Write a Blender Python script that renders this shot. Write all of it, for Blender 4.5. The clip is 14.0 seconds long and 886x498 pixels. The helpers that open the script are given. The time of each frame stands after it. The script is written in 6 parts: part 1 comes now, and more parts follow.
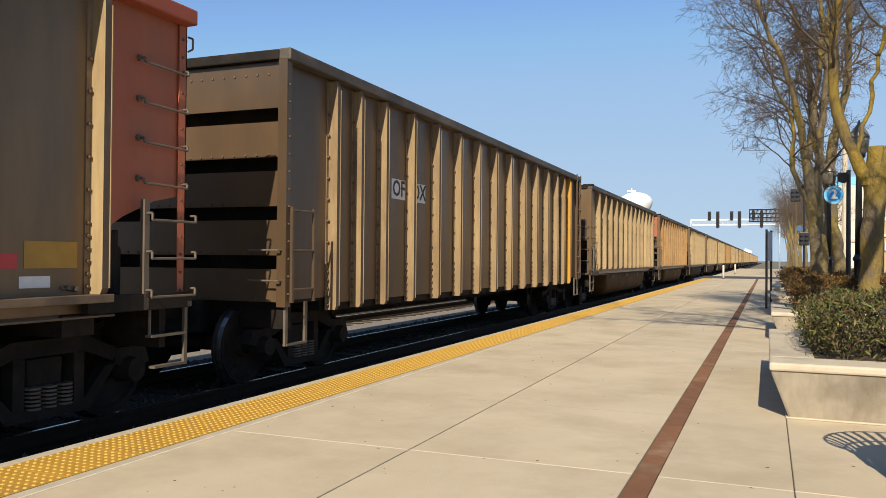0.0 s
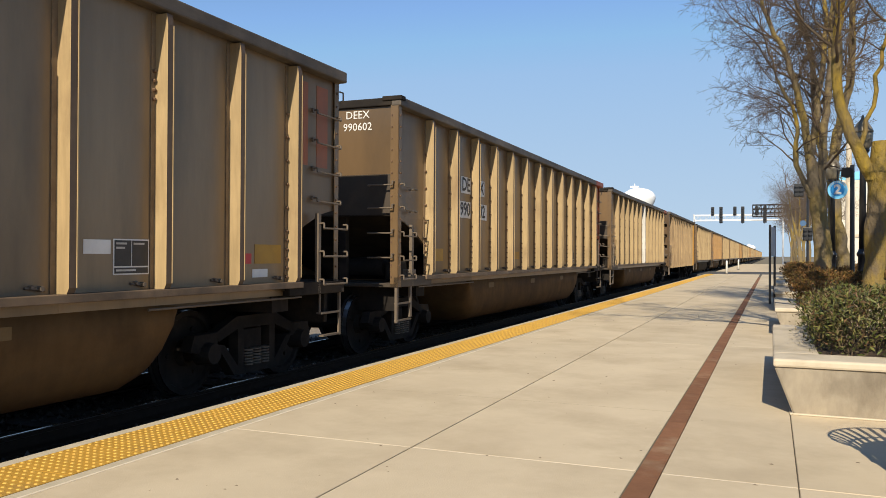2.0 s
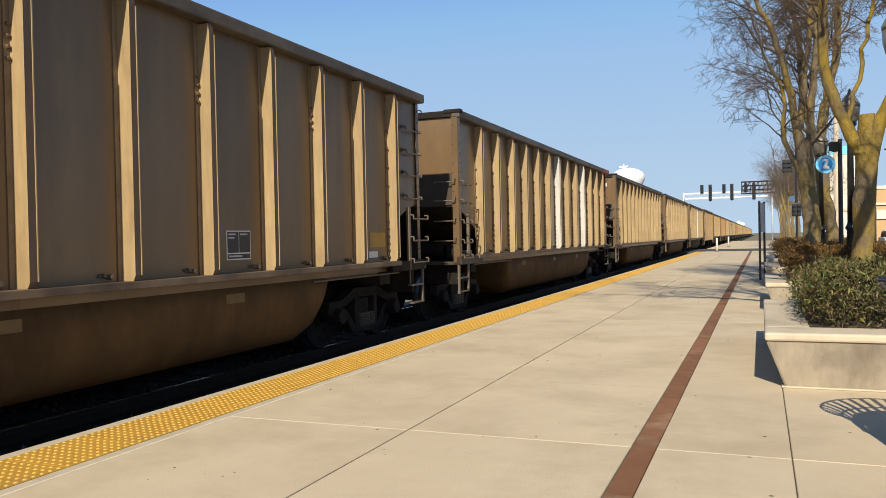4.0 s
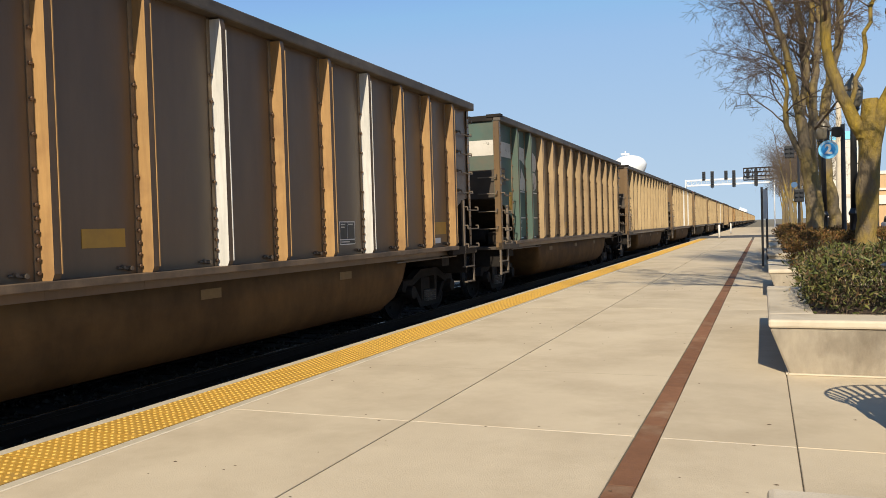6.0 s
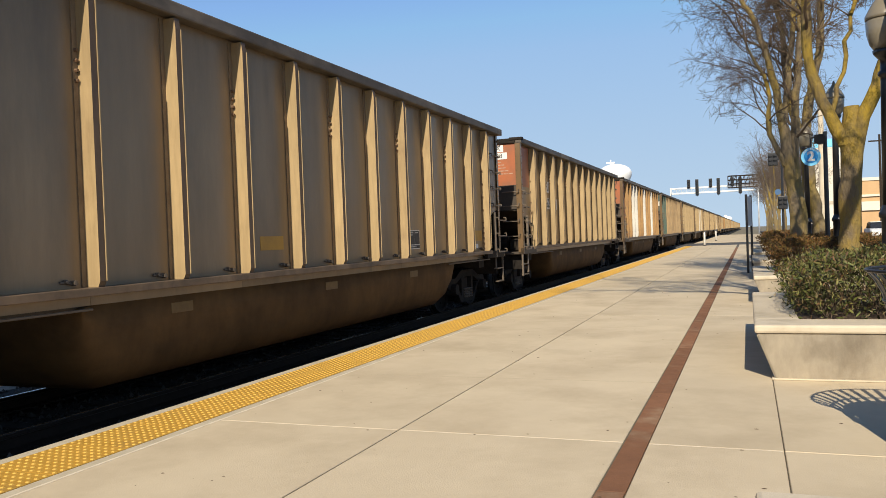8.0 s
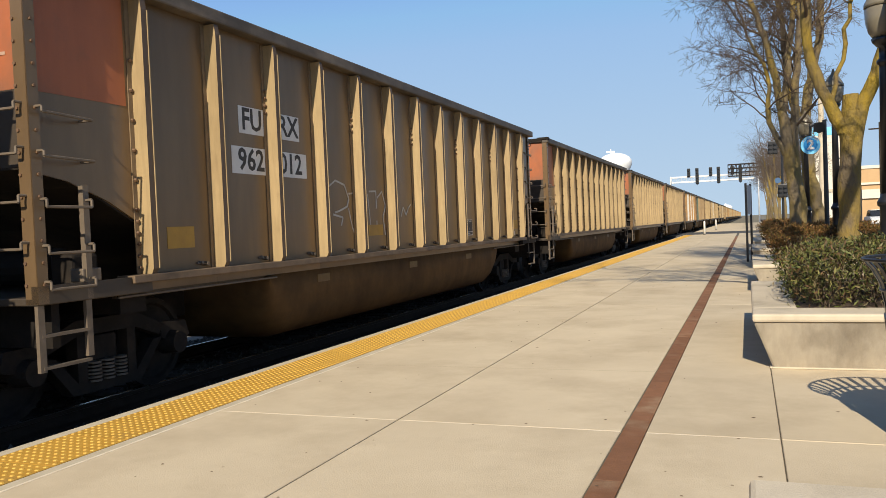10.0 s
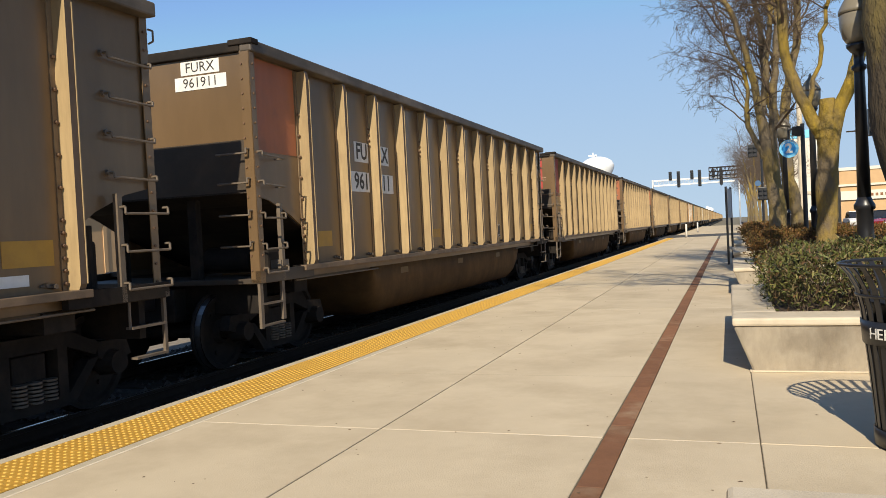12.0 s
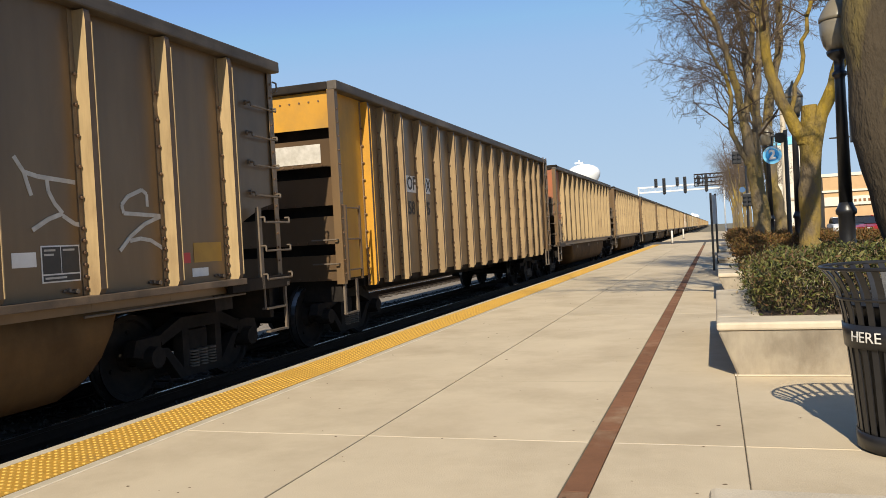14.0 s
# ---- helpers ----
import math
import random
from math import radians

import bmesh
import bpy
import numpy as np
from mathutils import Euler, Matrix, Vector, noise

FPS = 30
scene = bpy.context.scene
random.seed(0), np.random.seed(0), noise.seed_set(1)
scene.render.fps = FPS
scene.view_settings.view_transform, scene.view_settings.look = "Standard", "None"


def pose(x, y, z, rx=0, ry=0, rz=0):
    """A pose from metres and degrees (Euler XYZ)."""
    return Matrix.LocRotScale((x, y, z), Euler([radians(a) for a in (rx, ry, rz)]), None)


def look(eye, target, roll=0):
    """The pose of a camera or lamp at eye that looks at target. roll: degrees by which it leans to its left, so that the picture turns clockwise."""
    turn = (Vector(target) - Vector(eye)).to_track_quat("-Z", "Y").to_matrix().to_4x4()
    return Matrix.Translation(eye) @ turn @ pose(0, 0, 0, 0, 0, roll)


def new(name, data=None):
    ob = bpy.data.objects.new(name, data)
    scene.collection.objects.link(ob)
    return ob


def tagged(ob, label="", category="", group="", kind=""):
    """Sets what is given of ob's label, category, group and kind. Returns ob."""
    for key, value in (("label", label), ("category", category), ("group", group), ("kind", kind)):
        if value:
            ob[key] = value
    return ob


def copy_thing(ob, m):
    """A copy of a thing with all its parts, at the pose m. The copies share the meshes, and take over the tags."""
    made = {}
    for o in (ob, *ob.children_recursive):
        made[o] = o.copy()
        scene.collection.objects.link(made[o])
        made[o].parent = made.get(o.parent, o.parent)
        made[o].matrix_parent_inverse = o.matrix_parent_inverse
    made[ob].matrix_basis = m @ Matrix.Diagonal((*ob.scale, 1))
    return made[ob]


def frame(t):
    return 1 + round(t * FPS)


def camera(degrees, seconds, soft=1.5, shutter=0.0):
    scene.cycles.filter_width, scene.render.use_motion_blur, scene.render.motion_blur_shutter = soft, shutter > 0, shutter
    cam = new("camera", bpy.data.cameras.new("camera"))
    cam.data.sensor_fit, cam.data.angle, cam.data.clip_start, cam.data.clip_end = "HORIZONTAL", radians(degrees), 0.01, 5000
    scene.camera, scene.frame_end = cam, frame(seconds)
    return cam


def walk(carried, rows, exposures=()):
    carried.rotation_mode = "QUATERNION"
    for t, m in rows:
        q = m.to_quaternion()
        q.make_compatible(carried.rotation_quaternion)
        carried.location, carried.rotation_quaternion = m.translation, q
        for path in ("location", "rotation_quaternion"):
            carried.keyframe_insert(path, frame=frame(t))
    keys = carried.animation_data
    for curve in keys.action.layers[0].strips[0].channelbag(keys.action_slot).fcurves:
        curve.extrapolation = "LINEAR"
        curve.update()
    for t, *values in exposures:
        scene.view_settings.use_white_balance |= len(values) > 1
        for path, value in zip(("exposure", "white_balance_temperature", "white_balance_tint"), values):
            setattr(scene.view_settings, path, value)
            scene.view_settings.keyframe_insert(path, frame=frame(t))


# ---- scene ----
cam = camera(58.0, 14.0, soft=0.7)

PATH = [
    (0, (0.035, -0.006, 1.35), (-0.718, 1.846, 1.373), 0.5),
    (0.5, (0.038, -0.01, 1.359), (-0.718, 1.842, 1.378), 0.4),
    (1, (0.045, -0.001, 1.359), (-0.713, 1.85, 1.378), 0.3),
    (1.5, (0.046, 0.01, 1.359), (-0.714, 1.86, 1.375), 0.2),
    (2, (0.033, 0.015, 1.354), (-0.727, 1.865, 1.368), 0.3),
    (2.5, (0.036, 0.013, 1.366), (-0.725, 1.863, 1.371), 0.1),
    (3, (0.044, 0.012, 1.347), (-0.71, 1.865, 1.347), -0.4),
    (5.5, (0.008, 0.045, 1.338), (-0.729, 1.903, 1.281), -1.6),
    (6, (0.023, 0.064, 1.341), (-0.722, 1.92, 1.29), -1.7),
    (6.5, (0.027, 0.06, 1.337), (-0.713, 1.918, 1.295), -1.9),
    (7, (0.029, 0.048, 1.335), (-0.699, 1.911, 1.304), -2.1),
    (7.5, (0.022, 0.053, 1.331), (-0.693, 1.921, 1.305), -2.1),
    (10, (0.041, 0.052, 1.336), (-0.674, 1.919, 1.283), -2.4),
    (10.5, (0.047, 0.049, 1.327), (-0.67, 1.915, 1.27), -2.6),
    (11, (0.047, 0.05, 1.336), (-0.665, 1.918, 1.276), -2.8),
    (11.5, (0.052, 0.043, 1.347), (-0.645, 1.917, 1.293), -2.8),
    (12, (0.063, 0.046, 1.36), (-0.614, 1.928, 1.317), -2.9),
    (12.5, (0.055, 0.052, 1.351), (-0.603, 1.94, 1.321), -2.9),
    (13, (0.062, 0.048, 1.352), (-0.589, 1.939, 1.326), -2.9),
    (13.5, (0.049, 0.042, 1.352), (-0.594, 1.936, 1.327), -3.0),
    (14, (0.078, 0.042, 1.348), (-0.568, 1.935, 1.323), -3.2),
]
walk(cam, [(t, look(eye, target, roll)) for t, eye, target, roll in PATH])

# ---- world and sun ----
SUN_TO = Vector((0.112, -0.815, 0.56)).normalized()
world = bpy.data.worlds.new("sky")
scene.world = world
world.use_nodes = True
wn = world.node_tree
sky = wn.nodes.new("ShaderNodeTexSky")
sky.sky_type = "NISHITA"
sky.sun_disc = False
sky.sun_elevation = math.asin(SUN_TO.z)
sky.sun_rotation = math.atan2(SUN_TO.x, SUN_TO.y)
sky.air_density, sky.dust_density, sky.ozone_density = 0.9, 0.0, 4.0
haze = wn.nodes.new("ShaderNodeMix")
haze.data_type, haze.blend_type = "RGBA", "DARKEN"
haze.inputs[0].default_value = 1.0
haze.inputs[7].default_value = (2.25, 3.5, 5.35, 1)
wn.links.new(sky.outputs[0], haze.inputs[6])
aim = wn.nodes.new("ShaderNodeTexCoord")
axes = wn.nodes.new("ShaderNodeSeparateXYZ")
climb = wn.nodes.new("ShaderNodeMapRange")
climb.inputs[1].default_value, climb.inputs[2].default_value = 0.0, 0.25
paling = wn.nodes.new("ShaderNodeMix")
paling.data_type = "RGBA"
paling.inputs[6].default_value = (3.35, 4.35, 5.35, 1)
paling.inputs[7].default_value = (2.1, 3.45, 5.45, 1)
wn.links.new(aim.outputs["Generated"], axes.inputs[0])
wn.links.new(axes.outputs[2], climb.inputs[0])
wn.links.new(climb.outputs[0], paling.inputs[0])
wn.links.new(paling.outputs[2], haze.inputs[7])
wn.links.new(haze.outputs[2], wn.nodes["Background"].inputs[0])
wn.nodes["Background"].inputs[1].default_value = 0.15
sun = new("sun", bpy.data.lights.new("sun", "SUN"))
sun.data.energy, sun.data.angle, sun.data.color = 6.4, radians(0.53), (1.0, 0.89, 0.70)
sun.matrix_world = look((0, 0, 60), tuple(Vector((0, 0, 60)) - SUN_TO))
scene.view_settings.exposure = 0.0

# ---- materials ----


def material(name, a, b=None, scale=4.0, rough=0.7, metal=0.0, bump=0.0, bump_scale=60.0, stain=None, stain_scale=0.6,
             stain_edge=(0.45, 0.7), island=None, stretch=(1, 1, 1), by_object=0.0, spec=0.5, bump_depth=0.01, streaks=0.0, streak_size=(1, 9, 0.5)):
    """Two colours mixed by noise, stains with a shape of their own, fine relief."""
    m = bpy.data.materials.new(name)
    m.use_nodes = True
    t = m.node_tree
    n, l = t.nodes, t.links
    bsdf = n["Principled BSDF"]
    bsdf.inputs["Roughness"].default_value = rough
    bsdf.inputs["Metallic"].default_value = metal
    bsdf.inputs["Specular IOR Level"].default_value = spec
    co = n.new("ShaderNodeTexCoord")
    mp = n.new("ShaderNodeMapping")
    mp.inputs["Scale"].default_value = stretch
    l.new(co.outputs["Object"], mp.inputs[0])
    vec = mp.outputs[0]
    if by_object:
        inf = n.new("ShaderNodeObjectInfo")
        add = n.new("ShaderNodeVectorMath")
        add.operation = "MULTIPLY_ADD"
        l.new(inf.outputs["Random"], add.inputs[0])
        add.inputs[1].default_value = (37, 19, 53)
        l.new(vec, add.inputs[2])
        vec = add.outputs[0]
    col = None

    def noise_tex(s, detail=6.0):
        x = n.new("ShaderNodeTexNoise")
        x.inputs["Scale"].default_value = s
        x.inputs["Detail"].default_value = detail
        x.inputs["Roughness"].default_value = 0.65
        l.new(vec, x.inputs["Vector"])
        return x

    def mix(fac, one, two):
        x = n.new("ShaderNodeMix")
        x.data_type = "RGBA"
        l.new(fac, x.inputs[0])
        for s, v in ((6, one), (7, two)):
            if isinstance(v, tuple):
                x.inputs[s].default_value = (*v, 1)
            else:
                l.new(v, x.inputs[s])
        return x.outputs[2]

    def ramp(src, lo, hi):
        x = n.new("ShaderNodeMapRange")
        x.inputs[1].default_value, x.inputs[2].default_value = lo, hi
        l.new(src, x.inputs[0])
        return x.outputs[0]

    b = b or tuple(c * 0.75 for c in a)
    col = mix(ramp(noise_tex(scale).outputs[0], 0.3, 0.7), a, b)
    if island:
        geo = n.new("ShaderNodeNewGeometry")
        cr = n.new("ShaderNodeValToRGB")
        while len(cr.color_ramp.elements) < len(island):
            cr.color_ramp.elements.new(0.5)
        for i, (e, c) in enumerate(zip(cr.color_ramp.elements, island)):
            e.position, e.color = i / (len(island) - 1), (*c, 1)
        l.new(geo.outputs["Random Per Island"], cr.inputs[0])
        col = cr.outputs[0]
    if stain:
        col = mix(ramp(noise_tex(stain_scale, 8.0).outputs[0], *stain_edge), col, stain)
    if streaks:
        # rain streaks and rub marks, much longer than wide
        ms = n.new("ShaderNodeMapping")
        ms.inputs["Scale"].default_value = streak_size
        l.new(co.outputs["Object"], ms.inputs[0])
        vec = ms.outputs[0]
        val = n.new("ShaderNodeMapRange")
        val.inputs[1].default_value, val.inputs[2].default_value = 0.3, 0.7
        val.inputs[3].default_value, val.inputs[4].default_value = 1 - streaks, 1 + streaks
        l.new(noise_tex(1.0, 8.0).outputs[0], val.inputs[0])
        hv = n.new("ShaderNodeHueSaturation")
        l.new(val.outputs[0], hv.inputs["Value"])
        l.new(col, hv.inputs["Color"])
        col = hv.outputs[0]
    if by_object:
        hs = n.new("ShaderNodeHueSaturation")
        mr = n.new("ShaderNodeMapRange")
        mr.inputs[3].default_value, mr.inputs[4].default_value = 1 - by_object, 1 + by_object
        l.new(inf.outputs["Random"], mr.inputs[0])
        l.new(mr.outputs[0], hs.inputs["Value"])
        l.new(col, hs.inputs["Color"])
        col = hs.outputs[0]
    l.new(col, bsdf.inputs["Base Color"])
    if bump:
        bp = n.new("ShaderNodeBump")
        bp.inputs["Strength"].default_value = bump
        bp.inputs["Distance"].default_value = bump_depth
        l.new(noise_tex(bump_scale, 3.0).outputs[0], bp.inputs["Height"])
        l.new(bp.outputs[0], bsdf.inputs["Normal"])
    return m


CONCRETE = material("concrete", (0.572, 0.478, 0.338), (0.504, 0.416, 0.291), 1.3, 0.85, bump=0.25, bump_scale=90, stain=(0.415, 0.335, 0.228), stain_scale=0.9, stain_edge=(0.47, 0.75), by_object=0.04, streaks=0.03, streak_size=(1.1, 0.8, 1), spec=0.15)
NOSING = material("nosing_concrete", (0.52, 0.45, 0.33), (0.4, 0.34, 0.24), 5, 0.9, bump=0.3)
CAULK = material("pale_joint", (0.74, 0.65, 0.5), (0.55, 0.46, 0.34), 9, 0.9)
EDGESTAIN = material("scored_line_dirt", (0.29, 0.23, 0.16), (0.40, 0.33, 0.23), 5, 0.9)
GAP = material("dark_joint", (0.09, 0.072, 0.052), (0.13, 0.105, 0.075), 6, 0.95)
BRICK = material("red_paver", (0.245, 0.118, 0.064), (0.185, 0.09, 0.05), 8, 0.9, bump=0.3, stain=(0.30, 0.20, 0.125), stain_scale=2.2, stain_edge=(0.52, 0.74), by_object=0.16, spec=0.15)
# domes get a paler yellow than the tile between them
DOME = material("worn_yellow_dome", (0.60, 0.365, 0.065), (0.50, 0.29, 0.045), 9, 0.6)
YELLOW = material("tactile_yellow", (0.50, 0.275, 0.04), (0.40, 0.215, 0.03), 7, 0.6, stain=(0.32, 0.2, 0.06), stain_scale=2.0, stain_edge=(0.55, 0.8), by_object=0.06)
PLANTER = material("precast_concrete", (0.56, 0.48, 0.36), (0.47, 0.4, 0.295), 3, 0.85, bump=0.3, bump_scale=120, stain=(0.36, 0.3, 0.215), stain_scale=1.6, stain_edge=(0.5, 0.75))
PLANTERBODY = material("exposed_concrete", (0.43, 0.37, 0.285), (0.33, 0.285, 0.22), 2.5, 0.9, bump=0.5, bump_scale=70, stain=(0.23, 0.19, 0.14), stain_scale=2.2, stain_edge=(0.5, 0.72), stretch=(1, 1, 0.5), streaks=0.15, streak_size=(9, 9, 1.2))
# bed and stones under the train: its shade is put into their near-black colours
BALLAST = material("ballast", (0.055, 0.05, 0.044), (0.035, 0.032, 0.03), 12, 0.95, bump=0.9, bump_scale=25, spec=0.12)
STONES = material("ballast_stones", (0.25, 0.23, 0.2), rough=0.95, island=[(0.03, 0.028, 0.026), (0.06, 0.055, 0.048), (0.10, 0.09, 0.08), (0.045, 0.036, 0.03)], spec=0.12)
FARBED = material("pale_ballast", (0.29, 0.245, 0.19), (0.15, 0.125, 0.098), 12, 0.95, bump=0.9, bump_scale=25)
SOIL = material("planting_soil", (0.07, 0.045, 0.03), (0.13, 0.085, 0.05), 14, 0.95, bump=0.8)
GROUND = material("dry_ground", (0.20, 0.17, 0.11), (0.14, 0.12, 0.08), 0.4, 0.95)
ASPHALT = material("asphalt", (0.075, 0.072, 0.07), (0.05, 0.05, 0.05), 3, 0.9, bump=0.3)
RAIL = material("rail_steel", (0.04, 0.028, 0.02), (0.025, 0.018, 0.014), 10, 0.6, 0.3, spec=0.12)
RAILTOP = material("polished_railhead", (0.55, 0.54, 0.53), (0.45, 0.44, 0.43), 10, 0.25, 1.0)
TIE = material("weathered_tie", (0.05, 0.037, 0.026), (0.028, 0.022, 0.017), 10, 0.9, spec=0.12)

DUST = material("dusty_aluminium", (0.206, 0.130, 0.065), (0.146, 0.093, 0.048), 0.9, 0.33, 0.25, 0.05, 9, stain=(0.088, 0.063, 0.041), stain_scale=0.5, stain_edge=(0.48, 0.80), stretch=(1, 1.3, 0.35), by_object=0.10, streaks=0.08, streak_size=(1, 3.0, 0.3))
TANDUST = material("tan_dusty_steel", (0.255, 0.172, 0.091), (0.176, 0.119, 0.064), 0.9, 0.33, 0.25, 0.05, 9, stain=(0.088, 0.063, 0.041), stain_scale=0.5, stain_edge=(0.48, 0.80), stretch=(1, 1.3, 0.35), by_object=0.10, streaks=0.08, streak_size=(1, 3.0, 0.3))
PALEDUST = material("pale_dusty_aluminium", (0.276, 0.195, 0.114), (0.188, 0.135, 0.082), 0.9, 0.33, 0.25, 0.05, 9, stain=(0.095, 0.074, 0.051), stain_scale=0.5, stain_edge=(0.48, 0.80), stretch=(1, 1.3, 0.35), by_object=0.10, streaks=0.08, streak_size=(1, 3.0, 0.3))
BROWNDUST = material("brown_dusty_aluminium", (0.148, 0.090, 0.047), (0.098, 0.060, 0.033), 0.9, 0.38, 0.05, 0.05, 9, stain=(0.07, 0.048, 0.031), stain_scale=0.5, stain_edge=(0.48, 0.80), stretch=(1, 1.3, 0.35), by_object=0.10, streaks=0.08, streak_size=(1, 3.0, 0.3))
RIBMAT = material("dusty_rib", (0.37, 0.265, 0.135), (0.3, 0.212, 0.105), 2.5, 0.6, 0.0, stain=(0.19, 0.12, 0.06), stain_scale=1.3, stain_edge=(0.55, 0.8), stretch=(1, 1, 0.5), by_object=0.07, streaks=0.22, streak_size=(12, 12, 1.2))
RIBTAN = material("brown_dusty_rib", (0.31, 0.215, 0.11), (0.25, 0.168, 0.082), 2.5, 0.6, 0.0, stain=(0.15, 0.09, 0.045), stain_scale=1.3, stain_edge=(0.5, 0.8), stretch=(1, 1, 0.5), by_object=0.07, streaks=0.22, streak_size=(12, 12, 1.2))
FLANGE = material("rusty_flange", (0.24, 0.165, 0.092), (0.17, 0.115, 0.062), 4, 0.6, stain=(0.10, 0.063, 0.035), stain_scale=3.0, streaks=0.15, streak_size=(9, 9, 1.2))
# grime plus the shade on the post fronts, painted in as dark brown
FRONTSHADE = material("grimy_post_front", (0.105, 0.068, 0.042), (0.065, 0.043, 0.028), 3, 0.6, stain=(0.15, 0.10, 0.06), stain_scale=1.5, stain_edge=(0.55, 0.8), streaks=0.2, streak_size=(9, 9, 1))
RIBRUST = material("rusty_rib", (0.34, 0.2, 0.075), (0.28, 0.155, 0.055), 2.5, 0.65, stain=(0.17, 0.085, 0.035), stain_scale=1.3, stain_edge=(0.5, 0.8), by_object=0.07, streaks=0.22, streak_size=(12, 12, 1.2))
RIBWHITE = material("new_white_rib", (0.56, 0.54, 0.5), (0.47, 0.455, 0.42), 3, 0.45, stain=(0.33, 0.28, 0.22), stain_scale=2.0, stain_edge=(0.6, 0.85), streaks=0.22, streak_size=(12, 12, 1.2))
BOLT = material("rusty_bolt", (0.16, 0.09, 0.045), (0.09, 0.05, 0.03), 20, 0.7)
CHORD = material("grimy_top_chord", (0.085, 0.066, 0.048), (0.055, 0.043, 0.032), 1.5, 0.6, stain=(0.14, 0.11, 0.08), stain_scale=1.2, streaks=0.4, streak_size=(3, 1.5, 6))
CHORD_RED = material("red_top_chord", (0.34, 0.075, 0.035), (0.28, 0.065, 0.03), 2, 0.6)
# grimy running gear; also deepens shade by colour in recesses of the car ends
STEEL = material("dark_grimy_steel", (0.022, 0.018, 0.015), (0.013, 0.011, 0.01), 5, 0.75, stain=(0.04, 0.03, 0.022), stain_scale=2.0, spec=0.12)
IRON = material("brown_ladder_steel", (0.15, 0.115, 0.082), (0.1, 0.075, 0.052), 6, 0.6)
BELLY = material("dusty_belly", (0.140, 0.076, 0.027), (0.104, 0.056, 0.020), 0.9, 0.8, stain=(0.062, 0.036, 0.016), stain_scale=0.7, stain_edge=(0.45, 0.75), stretch=(1, 0.6, 1.4), streaks=0.25, streak_size=(1, 3, 1.5), spec=0.15)
BELLYPLATE = material("dulled_reflector", (0.19, 0.115, 0.035), (0.13, 0.078, 0.026), 8, 0.7)
RED = material("faded_red_paint", (0.43, 0.115, 0.05), (0.36, 0.10, 0.045), 1.5, 0.6, stain=(0.25, 0.115, 0.065), stain_scale=0.8, stain_edge=(0.5, 0.8), streaks=0.12, streak_size=(1, 3, 0.35))
ORANGE = material("faded_orange_paint", (0.39, 0.115, 0.04), (0.32, 0.097, 0.036), 1.5, 0.5, stain=(0.17, 0.09, 0.052), stain_scale=1.0, stain_edge=(0.48, 0.74), streaks=0.12, streak_size=(1, 3, 0.35))
CRIMSON = material("bright_red_paint", (0.36, 0.042, 0.03), (0.30, 0.038, 0.028), 1.5, 0.55, stain=(0.22, 0.06, 0.04), stain_scale=0.8, stain_edge=(0.55, 0.8), streaks=0.12, streak_size=(1, 3, 0.35))
RUST = material("dull_rust_red_paint", (0.25, 0.075, 0.04), (0.19, 0.062, 0.036), 1.5, 0.55, stain=(0.13, 0.072, 0.045), stain_scale=0.9, stain_edge=(0.46, 0.72), streaks=0.12, streak_size=(1, 3, 0.35))
FADEDWHITE = material("worn_white_lettering", (0.62, 0.52, 0.44), (0.36, 0.25, 0.19), 7, 0.7)
GREEN = material("faded_green_paint", (0.060, 0.105, 0.080), (0.042, 0.076, 0.060), 1.5, 0.6, stain=(0.11, 0.09, 0.06), stain_scale=0.9, stain_edge=(0.45, 0.75), streaks=0.12, streak_size=(1, 3, 0.35))
WORNWHITE = material("chipped_white_paint", (0.56, 0.52, 0.45), (0.44, 0.40, 0.34), 3, 0.6, stain=(0.11, 0.10, 0.075), stain_scale=3.2, stain_edge=(0.60, 0.66))
GHOST = material("painted_over_green", (0.105, 0.115, 0.075), (0.07, 0.09, 0.065), 6, 0.6)
GOLD = material("yellow_car_paint", (0.52, 0.26, 0.018), (0.45, 0.22, 0.018), 1.5, 0.55, stain=(0.25, 0.15, 0.045), stain_scale=0.8, stain_edge=(0.52, 0.8), streaks=0.12, streak_size=(1, 3, 0.35))
DARKCAR = material("sooty_brown_steel", (0.149, 0.093, 0.050), (0.107, 0.067, 0.036), 0.9, 0.33, 0.25, 0.05, 9, stain=(0.075, 0.054, 0.036), stain_scale=0.5, stain_edge=(0.48, 0.80), stretch=(1, 1.3, 0.35), by_object=0.10, streaks=0.08, streak_size=(1, 3.0, 0.3))
WHITEPAINT = material("white_stencil_plate", (0.74, 0.72, 0.68), (0.60, 0.57, 0.52), 4, 0.6)
BLACKPAINT = material("black_lettering", (0.03, 0.028, 0.026), (0.045, 0.04, 0.036), 8, 0.6)
FADED = material("faded_stencil", (0.42, 0.27, 0.19), (0.32, 0.20, 0.14), 8, 0.7)
CHALK = material("chalky_paint", (0.56, 0.53, 0.48), (0.38, 0.35, 0.30), 9, 0.8)
SILL = material("worn_brown_sill", (0.155, 0.104, 0.062), (0.095, 0.064, 0.039), 3, 0.6, stain=(0.055, 0.038, 0.025), stain_scale=1.5, streaks=0.2, streak_size=(3, 1.0, 6))
# sooty brown of sills and decks; on lower end sheets it paints in shade
SOOTSHADE = material("sooty_sill", (0.052, 0.037, 0.024), (0.036, 0.026, 0.017), 3, 0.6, stain=(0.085, 0.06, 0.038), stain_scale=1.5)
REFLECT = material("yellow_reflector", (0.42, 0.235, 0.025), (0.33, 0.18, 0.025), 6, 0.5)
PINK = material("red_placard", (0.55, 0.06, 0.06), (0.45, 0.05, 0.05), 6, 0.6)
